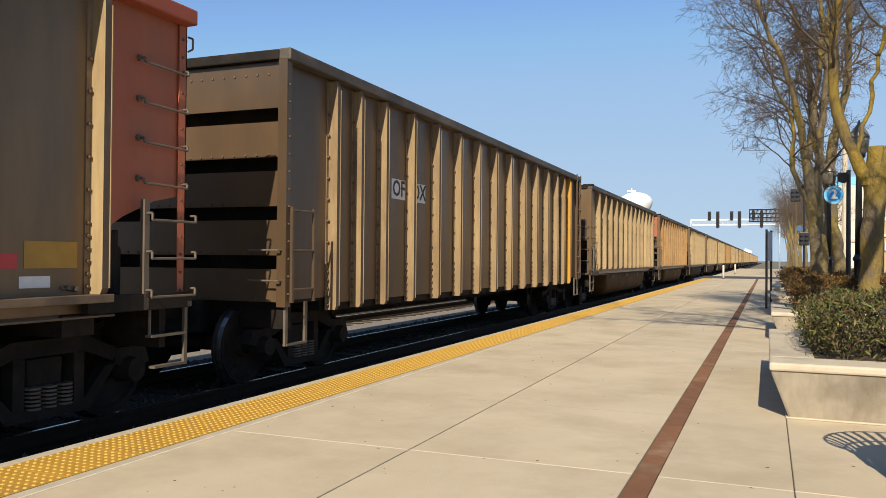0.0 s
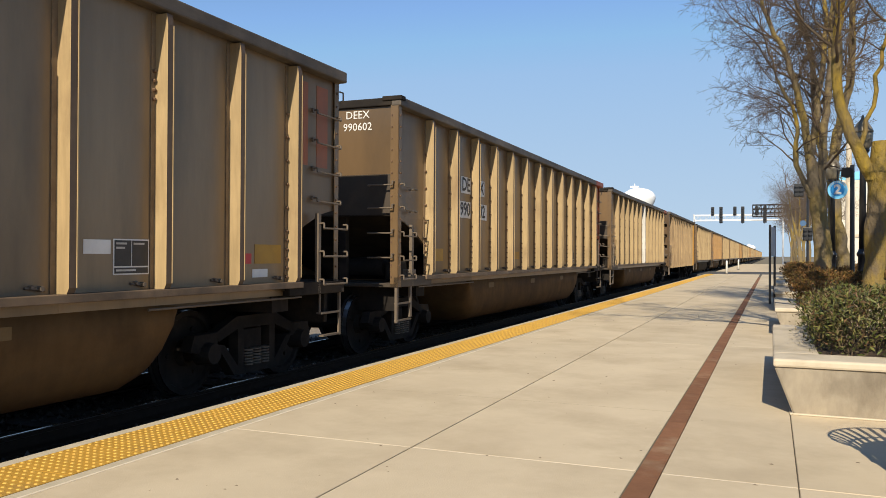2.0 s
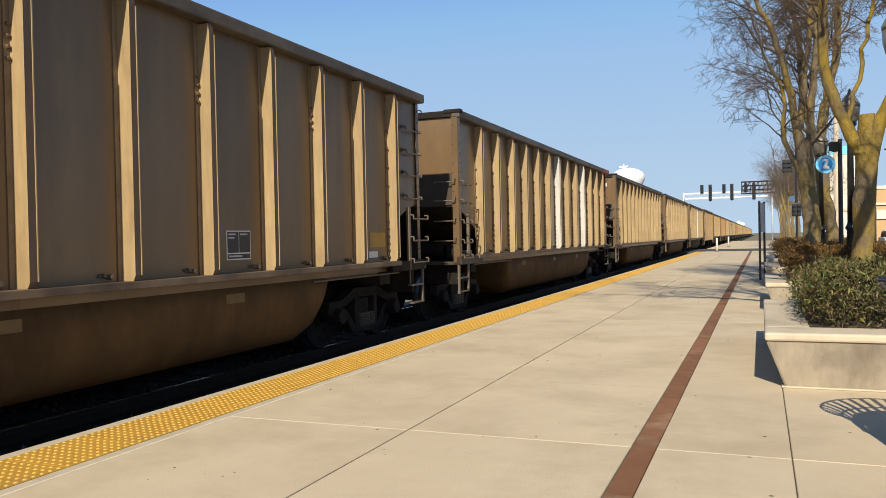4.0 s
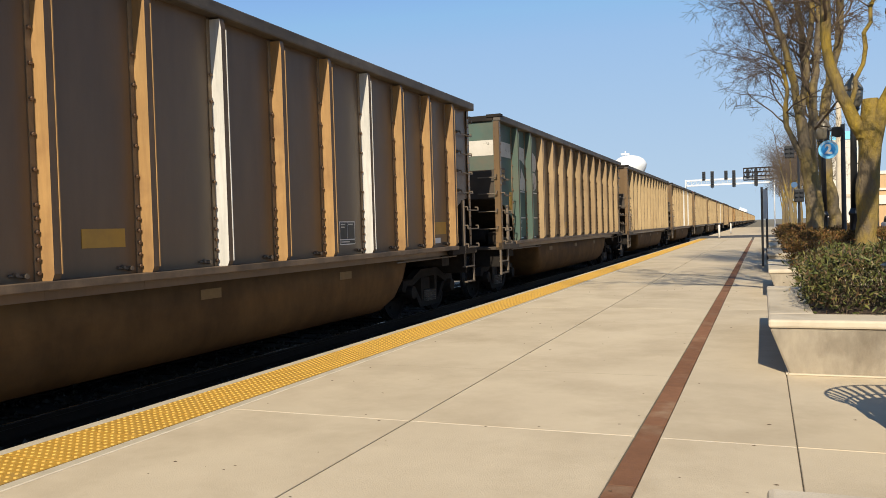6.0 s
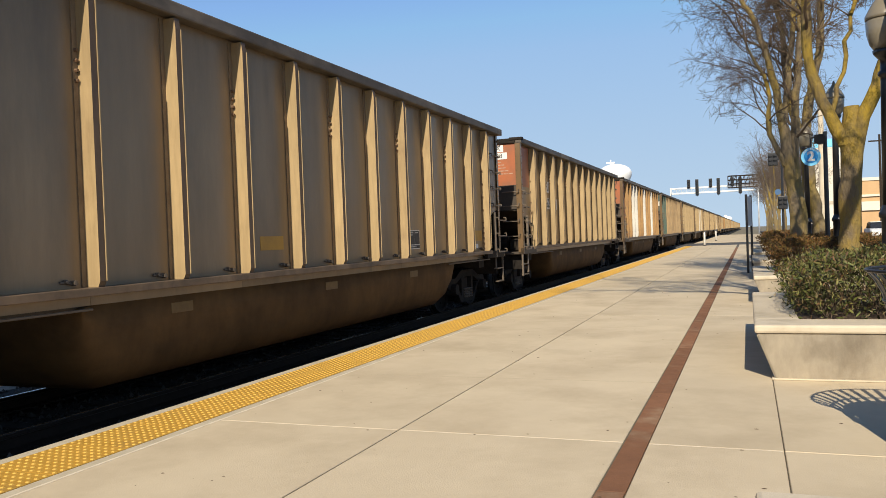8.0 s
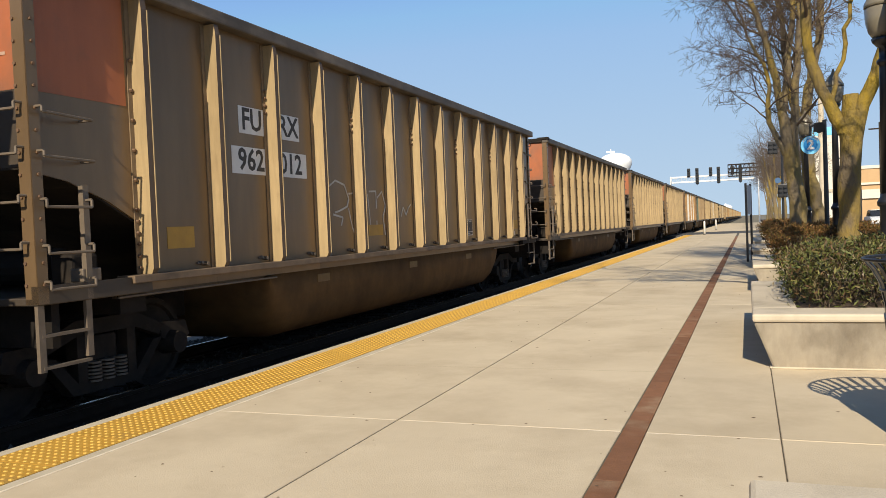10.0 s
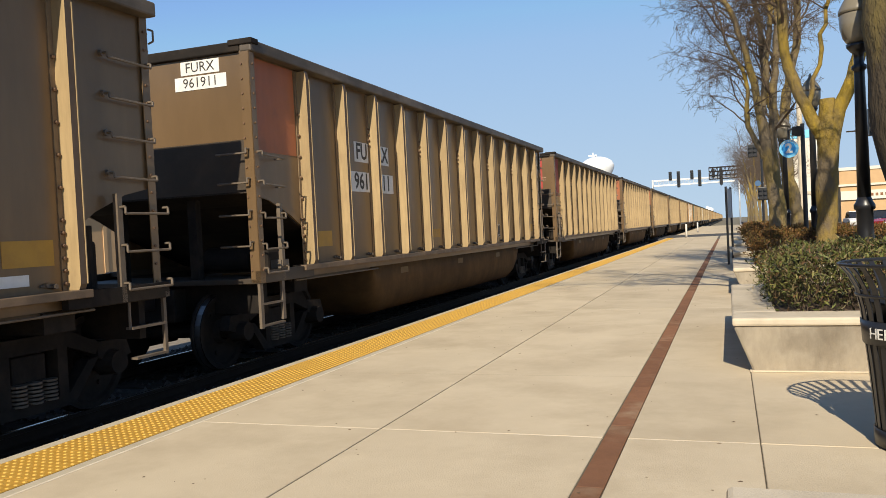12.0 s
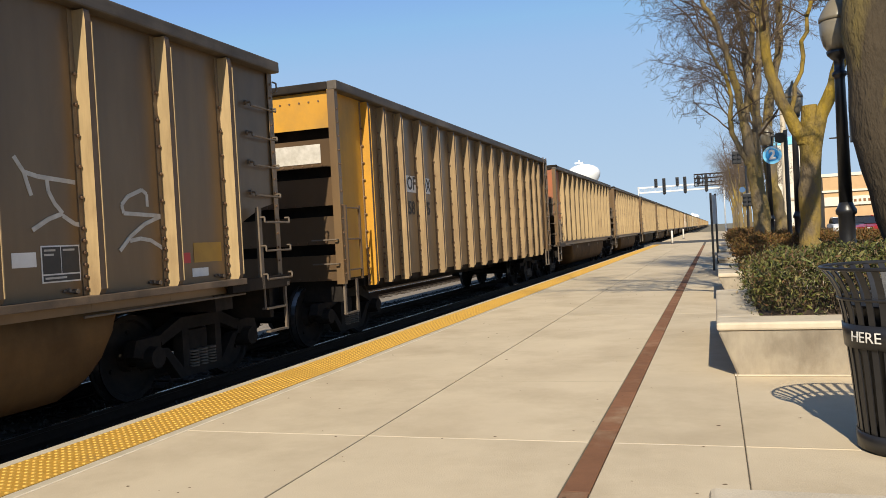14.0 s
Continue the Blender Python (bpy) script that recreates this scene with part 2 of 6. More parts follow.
WHEELRIM = material("worn_wheel_tread", (0.30, 0.29, 0.28), (0.2, 0.19, 0.18), 6, 0.35, 0.9)

BARK = material("lichen_bark", (0.15, 0.11, 0.06), (0.095, 0.072, 0.045), 6, 0.95, bump=1.0, bump_scale=22, stain=(0.27, 0.18, 0.018), stain_scale=1.9, stain_edge=(0.39, 0.60), stretch=(1, 1, 0.45), bump_depth=0.04)
# bark of the thick near trunk, darkened to stand for the shade on it
BARKC = material("dark_rough_bark", (0.055, 0.040, 0.023), (0.033, 0.024, 0.014), 5, 0.95, bump=1.0, bump_scale=16, stain=(0.14, 0.105, 0.03), stain_scale=1.3, stain_edge=(0.5, 0.66), stretch=(1, 1, 0.35), bump_depth=0.04)
BARKB = material("grey_bark", (0.19, 0.145, 0.09), (0.115, 0.09, 0.058), 6, 0.95, bump=1.0, bump_scale=22, stain=(0.29, 0.20, 0.035), stain_scale=1.1, stain_edge=(0.43, 0.62), stretch=(1, 1, 0.45), bump_depth=0.04)
TWIG = material("bare_twigs", (0.135, 0.098, 0.068), (0.09, 0.066, 0.047), 5, 0.9, spec=0.15)
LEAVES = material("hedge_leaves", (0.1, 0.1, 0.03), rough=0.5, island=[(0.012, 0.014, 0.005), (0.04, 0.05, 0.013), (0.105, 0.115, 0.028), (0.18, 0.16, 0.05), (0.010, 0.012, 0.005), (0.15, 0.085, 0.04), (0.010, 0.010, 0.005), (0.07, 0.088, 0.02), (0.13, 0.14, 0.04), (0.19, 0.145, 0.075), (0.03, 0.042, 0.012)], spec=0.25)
LEAVESB = material("bronze_hedge_leaves", (0.1, 0.1, 0.03), rough=0.6, island=[(0.06, 0.03, 0.012), (0.13, 0.068, 0.022), (0.17, 0.09, 0.03), (0.10, 0.07, 0.02), (0.06, 0.055, 0.015), (0.22, 0.11, 0.045), (0.04, 0.025, 0.012)], spec=0.15)
BLACK = material("black_paint", (0.012, 0.012, 0.014), (0.02, 0.02, 0.022), 8, 0.35, bump=0.05)
GLOBE = material("frosted_globe", (0.203, 0.176, 0.129), (0.156, 0.133, 0.094), 4, 0.25, stain=(0.13, 0.105, 0.06), stain_scale=2.0, stain_edge=(0.55, 0.8))
ALU = material("silver_metal", (0.55, 0.55, 0.55), (0.42, 0.42, 0.42), 6, 0.45, 0.7)
BLUE = material("blue_sign", (0.012, 0.28, 0.66), (0.012, 0.25, 0.6), 6, 0.4)
LIGHTBLUE = material("light_blue_sign", (0.2, 0.6, 0.88), (0.18, 0.56, 0.84), 6, 0.4)
SIGNGREY = material("grey_sign", (0.30, 0.34, 0.38), (0.24, 0.28, 0.32), 4, 0.5)
GALV = material("galvanised_truss", (0.75, 0.76, 0.76), (0.62, 0.62, 0.62), 2, 0.5, 0.2)
TOWER = material("white_tank", (0.82, 0.83, 0.84), (0.75, 0.76, 0.77), 0.02, 0.6)
FARTREE = material("far_twigs", (0.17, 0.13, 0.1), (0.12, 0.092, 0.072), 1, 0.95, spec=0.15)
TANBRICK = material("tan_brick", (0.55, 0.36, 0.19), (0.47, 0.30, 0.155), 0.5, 0.9)
CREAM = material("cream_trim", (0.72, 0.66, 0.55), (0.62, 0.56, 0.46), 0.5, 0.8)
SHOPGLASS = material("shop_glass", (0.03, 0.035, 0.04), (0.05, 0.05, 0.055), 0.6, 0.12)
CARGLASS = material("car_glass", (0.02, 0.024, 0.03), (0.03, 0.03, 0.035), 2, 0.08)
TYRE = material("tyre", (0.02, 0.02, 0.02), (0.03, 0.03, 0.03), 6, 0.8)

# ---- mesh helpers ----


def part(name, bm, mat, parent=None, label="", at=None):
    me = bpy.data.meshes.new(name)
    bm.to_mesh(me)
    bm.free()
    me.materials.append(mat)
    ob = new(name, me)
    if at is not None:
        ob.matrix_basis = at
    if parent is not None:
        ob.parent = parent
    if label:
        tagged(ob, label)
    return ob


def again(ob, m=None, mat=None, parent=None):
    """One more piece on the same mesh."""
    o = new(ob.name.split(".")[0], ob.data)
    o.parent = parent or ob.parent
    if "kind" in ob:
        o["kind"] = ob["kind"]
    if m is not None:
        o.matrix_basis = m
    if mat:
        paint(o, mat)
    return o


def paint(ob, mat):
    ob.material_slots[0].link = "OBJECT"
    ob.material_slots[0].material = mat


def empty(name, m=None):
    o = new(name)
    o.empty_display_size = 0.2
    if m is not None:
        o.matrix_basis = m
    return o


def box(bm, x0, x1, y0, y1, z0, z1, bevel=0.0):
    r = bmesh.ops.create_cube(bm, size=1.0, matrix=Matrix.Translation(((x0 + x1) / 2, (y0 + y1) / 2, (z0 + z1) / 2)) @ Matrix.Diagonal((x1 - x0, y1 - y0, z1 - z0, 1)))
    if bevel:
        es = {e for v in r["verts"] for e in v.link_edges}
        bmesh.ops.bevel(bm, geom=list(es), offset=bevel, segments=2, affect="EDGES", profile=0.5)
    return bm


def prism(bm, outline, axis, a, b):
    """A flat outline given in the two other axes, drawn out along an axis from a to b."""
    def put(p, c):
        return (c, p[0], p[1]) if axis == "x" else (p[0], c, p[1]) if axis == "y" else (p[0], p[1], c)
    va = [bm.verts.new(put(p, a)) for p in outline]
    vb = [bm.verts.new(put(p, b)) for p in outline]
    n = len(outline)
    bm.faces.new(va)
    bm.faces.new(list(reversed(vb)))
    for i in range(n):
        bm.faces.new((va[i], vb[i], vb[(i + 1) % n], va[(i + 1) % n]))
    bmesh.ops.recalc_face_normals(bm, faces=bm.faces[:])
    return bm


def rod(bm, p, q, r, r2=None, sides=8):
    p, q = Vector(p), Vector(q)
    d = q - p
    m = Matrix.Translation((p + q) / 2) @ d.to_track_quat("Z", "Y").to_matrix().to_4x4()
    bmesh.ops.create_cone(bm, cap_ends=True, segments=sides, radius1=r, radius2=r if r2 is None else r2, depth=d.length, matrix=m)
    return bm


def bent(bm, pts, r, sides=6):
    for p, q in zip(pts, pts[1:]):
        rod(bm, p, q, r, sides=sides)
    return bm


def lathe(bm, profile, centre=(0, 0, 0), sides=24, smooth=True):
    rings = []
    for r, z in profile:
        rings.append([bm.verts.new((centre[0] + r * math.cos(2 * math.pi * i / sides), centre[1] + r * math.sin(2 * math.pi * i / sides), centre[2] + z)) for i in range(sides)])
    for a, b in zip(rings, rings[1:]):
        for i in range(sides):
            f = bm.faces.new((a[i], a[(i + 1) % sides], b[(i + 1) % sides], b[i]))
            f.smooth = smooth
    bm.faces.new(list(reversed(rings[0])))
    bm.faces.new(rings[-1])
    return bm


def writing(name, body, size, mat, parent, m, label="", bold=0.0):
    """Flat letters with a little depth."""
    cu = bpy.data.curves.new(name, "FONT")
    cu.body, cu.size, cu.extrude, cu.resolution_u = body, size, 0.001, 2
    cu.offset = bold
    cu.align_x, cu.align_y = "CENTER", "CENTER"
    tmp = bpy.data.objects.new(name, cu)
    scene.collection.objects.link(tmp)
    me = bpy.data.meshes.new_from_object(tmp)
    bpy.data.objects.remove(tmp)
    me.materials.clear()
    me.materials.append(mat)
    ob = new(name, me)
    ob.parent = parent
    ob.matrix_basis = m
    if label:
        tagged(ob, label)
    return ob


SIDE = pose(0, 0, 0, 90, 0, 90)      # writing that faces +x
END = pose(0, 0, 0, 90, 0, 0)        # writing that faces -y

# ---- ground, track and platform ----
TRACK, RAILZ = -6.6, -0.175
EDGE = -4.56

bm = bmesh.new()
bmesh.ops.create_grid(bm, x_segments=8, y_segments=8, size=3000, matrix=Matrix.Translation((0, 1500, -0.62)))
tagged(part("ground", bm, GROUND), "flat dry ground running to the horizon", "ground", kind="structure")

# this bed carries painted shade, out to about where the train's shadow ends
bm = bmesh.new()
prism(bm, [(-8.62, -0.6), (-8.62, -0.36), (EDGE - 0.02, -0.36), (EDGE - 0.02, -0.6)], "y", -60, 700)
tagged(part("track_bed", bm, BALLAST), "crushed stone ballast, coloured near-black for the shade under the train", "track bed", kind="structure")
bm = bmesh.new()
prism(bm, [(-20.5, -0.6), (-20.0, -0.355), (-8.62, -0.355), (-8.62, -0.6)], "y", -60, 700)
tagged(part("far_track_bed", bm, FARBED), "pale crushed stone ballast of the farther tracks", "track bed", kind="structure")


def ballast_stones():
    rng = np.random.default_rng(4)
    n = 9000
    x = rng.uniform(-8.62, EDGE - 0.05, n)
    y = 1.0 + 40 * rng.random(n) ** 1.5
    s = rng.uniform(0.018, 0.045, n)
    base = np.array([(1, 0, 0), (-1, 0, 0), (0, 1, 0), (0, -1, 0), (0, 0, 1), (0, 0, -0.4)], float)
    tri = np.array([(0, 2, 4), (2, 1, 4), (1, 3, 4), (3, 0, 4), (2, 0, 5), (1, 2, 5), (3, 1, 5), (0, 3, 5)])
    jit = rng.uniform(0.6, 1.3, (n, 6, 1))
    a = rng.uniform(0, 6.28, n)
    ca, sa = np.cos(a)[:, None], np.sin(a)[:, None]
    v = base[None] * jit * s[:, None, None]
    vx = v[:, :, 0] * ca - v[:, :, 1] * sa + x[:, None]
    vy = v[:, :, 0] * sa + v[:, :, 1] * ca + y[:, None]
    vz = v[:, :, 2] - 0.352
    verts = np.stack([vx, vy, vz], 2).reshape(-1, 3)
    faces = (tri[None] + 6 * np.arange(n)[:, None, None]).reshape(-1, 3)
    me = bpy.data.meshes.new("ballast_stones")
    me.from_pydata(verts.tolist(), [], faces.tolist())
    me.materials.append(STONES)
    tagged(new("ballast_stones", me), "loose grey crushed stones between the rails", "ballast", kind="stuff")


def rails():
    for c, word in ((TRACK, "beside the platform"), (TRACK - 4.3, "of the farther track")):
        ties = empty("railway_track", pose(c, 0, RAILZ))
        tagged(ties, "steel rails on weathered ties in ballast " + word, "railway track", kind="structure")
        bm = bmesh.new()
        box(bm, -1.3, 1.3, -0.11, 0.11, -0.32, -0.165, 0.01)
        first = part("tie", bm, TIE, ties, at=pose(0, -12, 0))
        for i in range(1, 85):
            again(first, pose(random.uniform(-.03, .03), -12 + 0.54 * i, 0, 0, 0, random.uniform(-1, 1)))
        for s in (-0.755, 0.755):
            bm = bmesh.new()
            prism(bm, [(s - .07, -.17), (s + .07, -.17), (s + .07, -.15), (s + .012, -.13), (s + .012, -.045), (s + .036, -.035), (s + .036, -.004), (s - .036, -.004), (s - .036, -.035), (s - .012, -.045), (s - .012, -.13), (s - .07, -.15)], "y", -60, 700)
            rail = part("rail", bm, RAIL, ties)
            bm = bmesh.new()
            box(bm, s - .013, s + .013, -60, 700, -.003, 0.0)
            part("railhead", bm, RAILTOP, rail, "polished bright running surface")


bm = bmesh.new()
box(bm, EDGE, 3.4, -25, 64, -0.55, -0.012)
platform = tagged(part("platform", bm, GAP), "broad concrete station platform with a yellow tactile edge", "platform", kind="structure")


def slabs():
    """Concrete slabs with open joints, a paver strip, the tactile edge and the nosing."""
    cols = [(-3.80, -2.305), (-2.305, -0.75), (-0.60, 0.185), (0.185, 3.4)]
    ys = [5.136 + 7.66 * i for i in range(-4, 9)]
    ys[0], ys[-1] = -25, 64
    for a, b in zip(ys, ys[1:]):
        for i, (x0, x1) in enumerate(cols):
            bm = bmesh.new()
            g = 0.005
            h0, h1 = (.0075 if x == -2.305 else .0035 if x == .185 else g for x in (x0, x1))
            box(bm, x0 + h0, x1 - h1, a + g, b - g, -0.0115, 0.0)
            es = [e for e in bm.edges if all(v.co.z > -0.01 for v in e.verts)]
            bmesh.ops.bevel(bm, geom=es, offset=0.004, segments=1, affect="EDGES")
            part("slab", bm, CONCRETE, platform)
    for y in ys[1:-1]:
        for x0, x1 in cols[:3]:
            bm = bmesh.new()
            box(bm, x0 + 0.01, x1 - 0.01, y - 0.005, y + 0.005, -0.0115, -0.0008)
            part("joint_sealant", bm, CAULK, platform)
    bm = bmesh.new()
    box(bm, -3.816, -3.794, -25, 64, -0.0115, 0.0006)
    part("joint_sealant", bm, CAULK, platform, "pale sealant line along the tactile edge")
    bm = bmesh.new()
    box(bm, -3.90, -3.815, -25, 64, -0.0115, -0.001)
    part("edge_strip", bm, NOSING, platform)
    bm = bmesh.new()
    box(bm, EDGE - .003, -4.445, -25, 64, -0.4, -0.001, 0.012)
    part("nosing", bm, NOSING, platform, "worn pale concrete nosing")
    bm = bmesh.new()
    box(bm, -3.79, -0.76, 7.197, 7.203, -0.01, 0.0004)
    part("scored_line", bm, EDGESTAIN, platform, "faint scored line")
    # a narrow band of red-brown pavers laid end to end
    bm = bmesh.new()
    box(bm, -0.072, 0.072, -0.65, 0.65, -0.0115, -0.002, 0.0)
    es = [e for e in bm.edges if all(v.co.z > -0.01 for v in e.verts)]
    bmesh.ops.bevel(bm, geom=es, offset=0.002, segments=1, affect="EDGES")
    first = part("paver", bm, BRICK, platform, at=pose(-0.675, -3.0, 0))
    y = -3.0 + 1.302
    while y < 55:
        again(first, pose(-0.675 + random.uniform(-.002, .002), y, random.uniform(-.002, .001)))
        y += 1.302
    # tactile tiles with truncated domes
    bm = bmesh.new()
    box(bm, -0.27, 0.27, -0.302, 0.302, -0.0135, 0.0)
    plain = set(bm.faces)
    for i in range(9):
        for j in range(10):
            bmesh.ops.create_cone(bm, cap_ends=True, segments=6, radius1=0.0165, radius2=0.010, depth=0.006, matrix=Matrix.Translation((-0.24 + 0.06 * i, -0.27 + 0.06 * j, 0.003)))
    for f in bm.faces:
        if f not in plain:
            f.material_index = 1
    first = part("tactile_tile", bm, YELLOW, platform, "yellow tile with raised domes", at=pose(-4.172, 0.3, 0.002))
    first.data.materials.append(DOME)
    for i in range(-12, 104):
        if i:
            again(first, pose(-4.172, 0.3 + 0.61 * i, 0.002))


# ---- the coal train ----
PITCH, LENGTH = 16.9, 15.3
RIBS_A = [1.28 + 1.0767 * i for i in range(13)]
RIBS_B = [1.15, 1.80, 2.56, 3.53, 4.54, 5.55, 6.56, 7.57, 8.58, 9.60, 10.62, 11.64, 12.60, 13.36, 14.05]


def rib_mesh(z0, z1, depth):
    """A pressed side post standing out as far as the chord, with flanges on the sheet and a return lip."""
    bm = bmesh.new()
    w, top = 0.036, z1 - 0.02
    prism(bm, [(0, z0), (depth * 0.85, z0), (depth, z0 + 0.05), (depth, top - 0.1), (depth * 0.9, top), (0, top)], "y", -w, w)
    box(bm, depth - 0.004, depth + 0.008, w - 0.002, w + 0.007, z0 + 0.05, top - 0.1)
    lit = set(bm.faces)
    box(bm, 0.0, 0.010, -w - 0.052, -w, z0, z1 - 0.02)
    box(bm, 0.0, 0.010, w + 0.007, w + 0.035, z0, z1 - 0.02)
    for f in bm.faces:
        if f not in lit:
            f.material_index = 1
    bmesh.ops.recalc_face_normals(bm, faces=bm.faces[:])
    # only the outward +x faces take the colour with shade painted in
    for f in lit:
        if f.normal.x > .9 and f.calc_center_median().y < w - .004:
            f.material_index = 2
    return bm


def bolt(bm, z, y=-0.062):
    bmesh.ops.create_cone(bm, cap_ends=True, segments=6, radius1=0.019, radius2=0.014, depth=0.028, matrix=Matrix.Translation((0.022, y, z)) @ Matrix.Rotation(math.pi / 2, 4, "Y"))


def bolt_mesh(z0, z1):
    bm = bmesh.new()
    z = z0 + 0.06
    while z < z1 - 0.35:
        bolt(bm, z)
        z += 0.105 if z < z0 + 0.5 else 0.27
    return bm


def bolt_cluster():
    """Four bolts close together high on a post."""
    bm = bmesh.new()
    for i in range(4):
        bolt(bm, 2.92 + .085 * i)
    return bm


def rung(bm, y0, y1, z, out, r=0.011):
    bent(bm, [(0, y0, z + 0.03), (out, y0, z + 0.03), (out, y0, z), (out, y1, z), (out, y1, z + 0.03), (0, y1, z + 0.03)], r)


def truck(car, y):
    """Bolster, two cast side frames with springs, two wheelsets."""
    bm = bmesh.new()
    box(bm, -1.0, 1.0, -0.18, 0.18, 0.42, 0.66, 0.02)
    rod(bm, (0, 0, 0.66), (0, 0, 0.8), 0.2, sides=12)
    bol = part("truck", bm, STEEL, car, "cast steel freight truck", at=pose(0, y, 0))
    for s in (-1, 1):
        bm = bmesh.new()
        a, b = (0.93, 1.06) if s > 0 else (-1.06, -0.93)
        for outline in ([(-1.16, .50), (-1.1, .66), (-.72, .67), (-.72, .52), (-.95, .45)], [(1.16, .50), (1.1, .66), (.72, .67), (.72, .52), (.95, .45)],
                        [(-.74, .67), (-.38, .82), (.38, .82), (.74, .67), (.70, .56), (.36, .68), (-.36, .68), (-.70, .56)],
                        [(-.74, .54), (-.42, .16), (.42, .16), (.74, .54), (.60, .52), (.36, .26), (-.36, .26), (-.60, .52)],
                        [(-.36, .25), (-.36, .69), (-.25, .69), (-.25, .25)], [(.36, .25), (.36, .69), (.25, .69), (.25, .25)]):
            prism(bm, outline, "x", a, b)
        frame_ob = part("side_frame", bm, STEEL, bol)
        for e in (-0.89, 0.89):
            bm = bmesh.new()
            rod(bm, (s * 0.96, e, .457), (s * 1.16, e, .457), .13, .11, 14)
            part("bearing_cap", bm, STEEL, frame_ob)
        bm = bmesh.new()
        for e in (-0.16, 0, 0.16):
            for k in range(6):
                rod(bm, (s * 1.04, e, .25 + .033 * k), (s * 1.04, e, .268 + .033 * k), .07, sides=10)
        part("spring_nest", bm, IRON, frame_ob)
    for e in (-0.89, 0.89):
        bm = bmesh.new()
        rod(bm, (-.95, 0, 0), (.95, 0, 0), .085, sides=12)
        for s in (-1, 1):
            prof = [(.10, .62), (.36, .665), (.40, .67), (.485, .675), (.485, .70), (.458, .71), (.455, .80), (.40, .80), (.38, .765), (.15, .74), (.13, .82), (.10, .82)]
            rings = []
            for r, x in prof:
                rings.append([bm.verts.new((s * x, r * math.cos(2 * math.pi * i / 22), r * math.sin(2 * math.pi * i / 22))) for i in range(22)])
            for a, b in zip(rings, rings[1:]):
                for i in range(22):
                    bm.faces.new((a[i], a[(i + 1) % 22], b[(i + 1) % 22], b[i]))
            for k in range(3):
                an = 2.1 * k
                rod(bm, (s * .74, .27 * math.cos(an), .27 * math.sin(an)), (s * .775, .27 * math.cos(an), .27 * math.sin(an)), .03, sides=8)
        bmesh.ops.recalc_face_normals(bm, faces=bm.faces[:])
        ws = part("wheelset", bm, STEEL, bol, at=pose(0, e, .457))
        for s in (-1, 1):
            bm = bmesh.new()
            ring = [[bm.verts.new((s * x, .4585 * math.cos(2 * math.pi * i / 22), .4585 * math.sin(2 * math.pi * i / 22))) for i in range(22)] for x in (.715, .79)]
            for i in range(22):
                bm.faces.new((ring[0][i], ring[0][(i + 1) % 22], ring[1][(i + 1) % 22], ring[1][i]))
            part("tread", bm, WHEELRIM, ws, "bright worn wheel tread")


def couplers(car):
    for y, s in ((0, -1), (LENGTH, 1)):
        bm = bmesh.new()
        box(bm, -.07, .07, min(y, y + s * .3), max(y, y + s * .3), .76, .93, .02)
        box(bm, -.16, .13, min(y + s * .28, y + s * .46), max(y + s * .28, y + s * .46), .70, .99, .04)
        bent(bm, [(-.3, y, .7), (-.35, y + s * .2, .5), (-.2, y + s * .44, .42)], .025)
        part("coupler", bm, STEEL, car)
        bm = bmesh.new()
        box(bm, -.34, .34, min(y - s * 3.2, y), max(y - s * 3.2, y), .60, 1.0, .02)
        box(bm, -1.45, 1.45, min(y - s * .30, y - s * .22), max(y - s * .30, y - s * .22), .68, 1.035)
        box(bm, -1.4, 1.4, min(y - s * 1.35, y - s * 1.02), max(y - s * 1.35, y - s * 1.02), .86, 1.035)
        part("draft_sill", bm, STEEL, car)


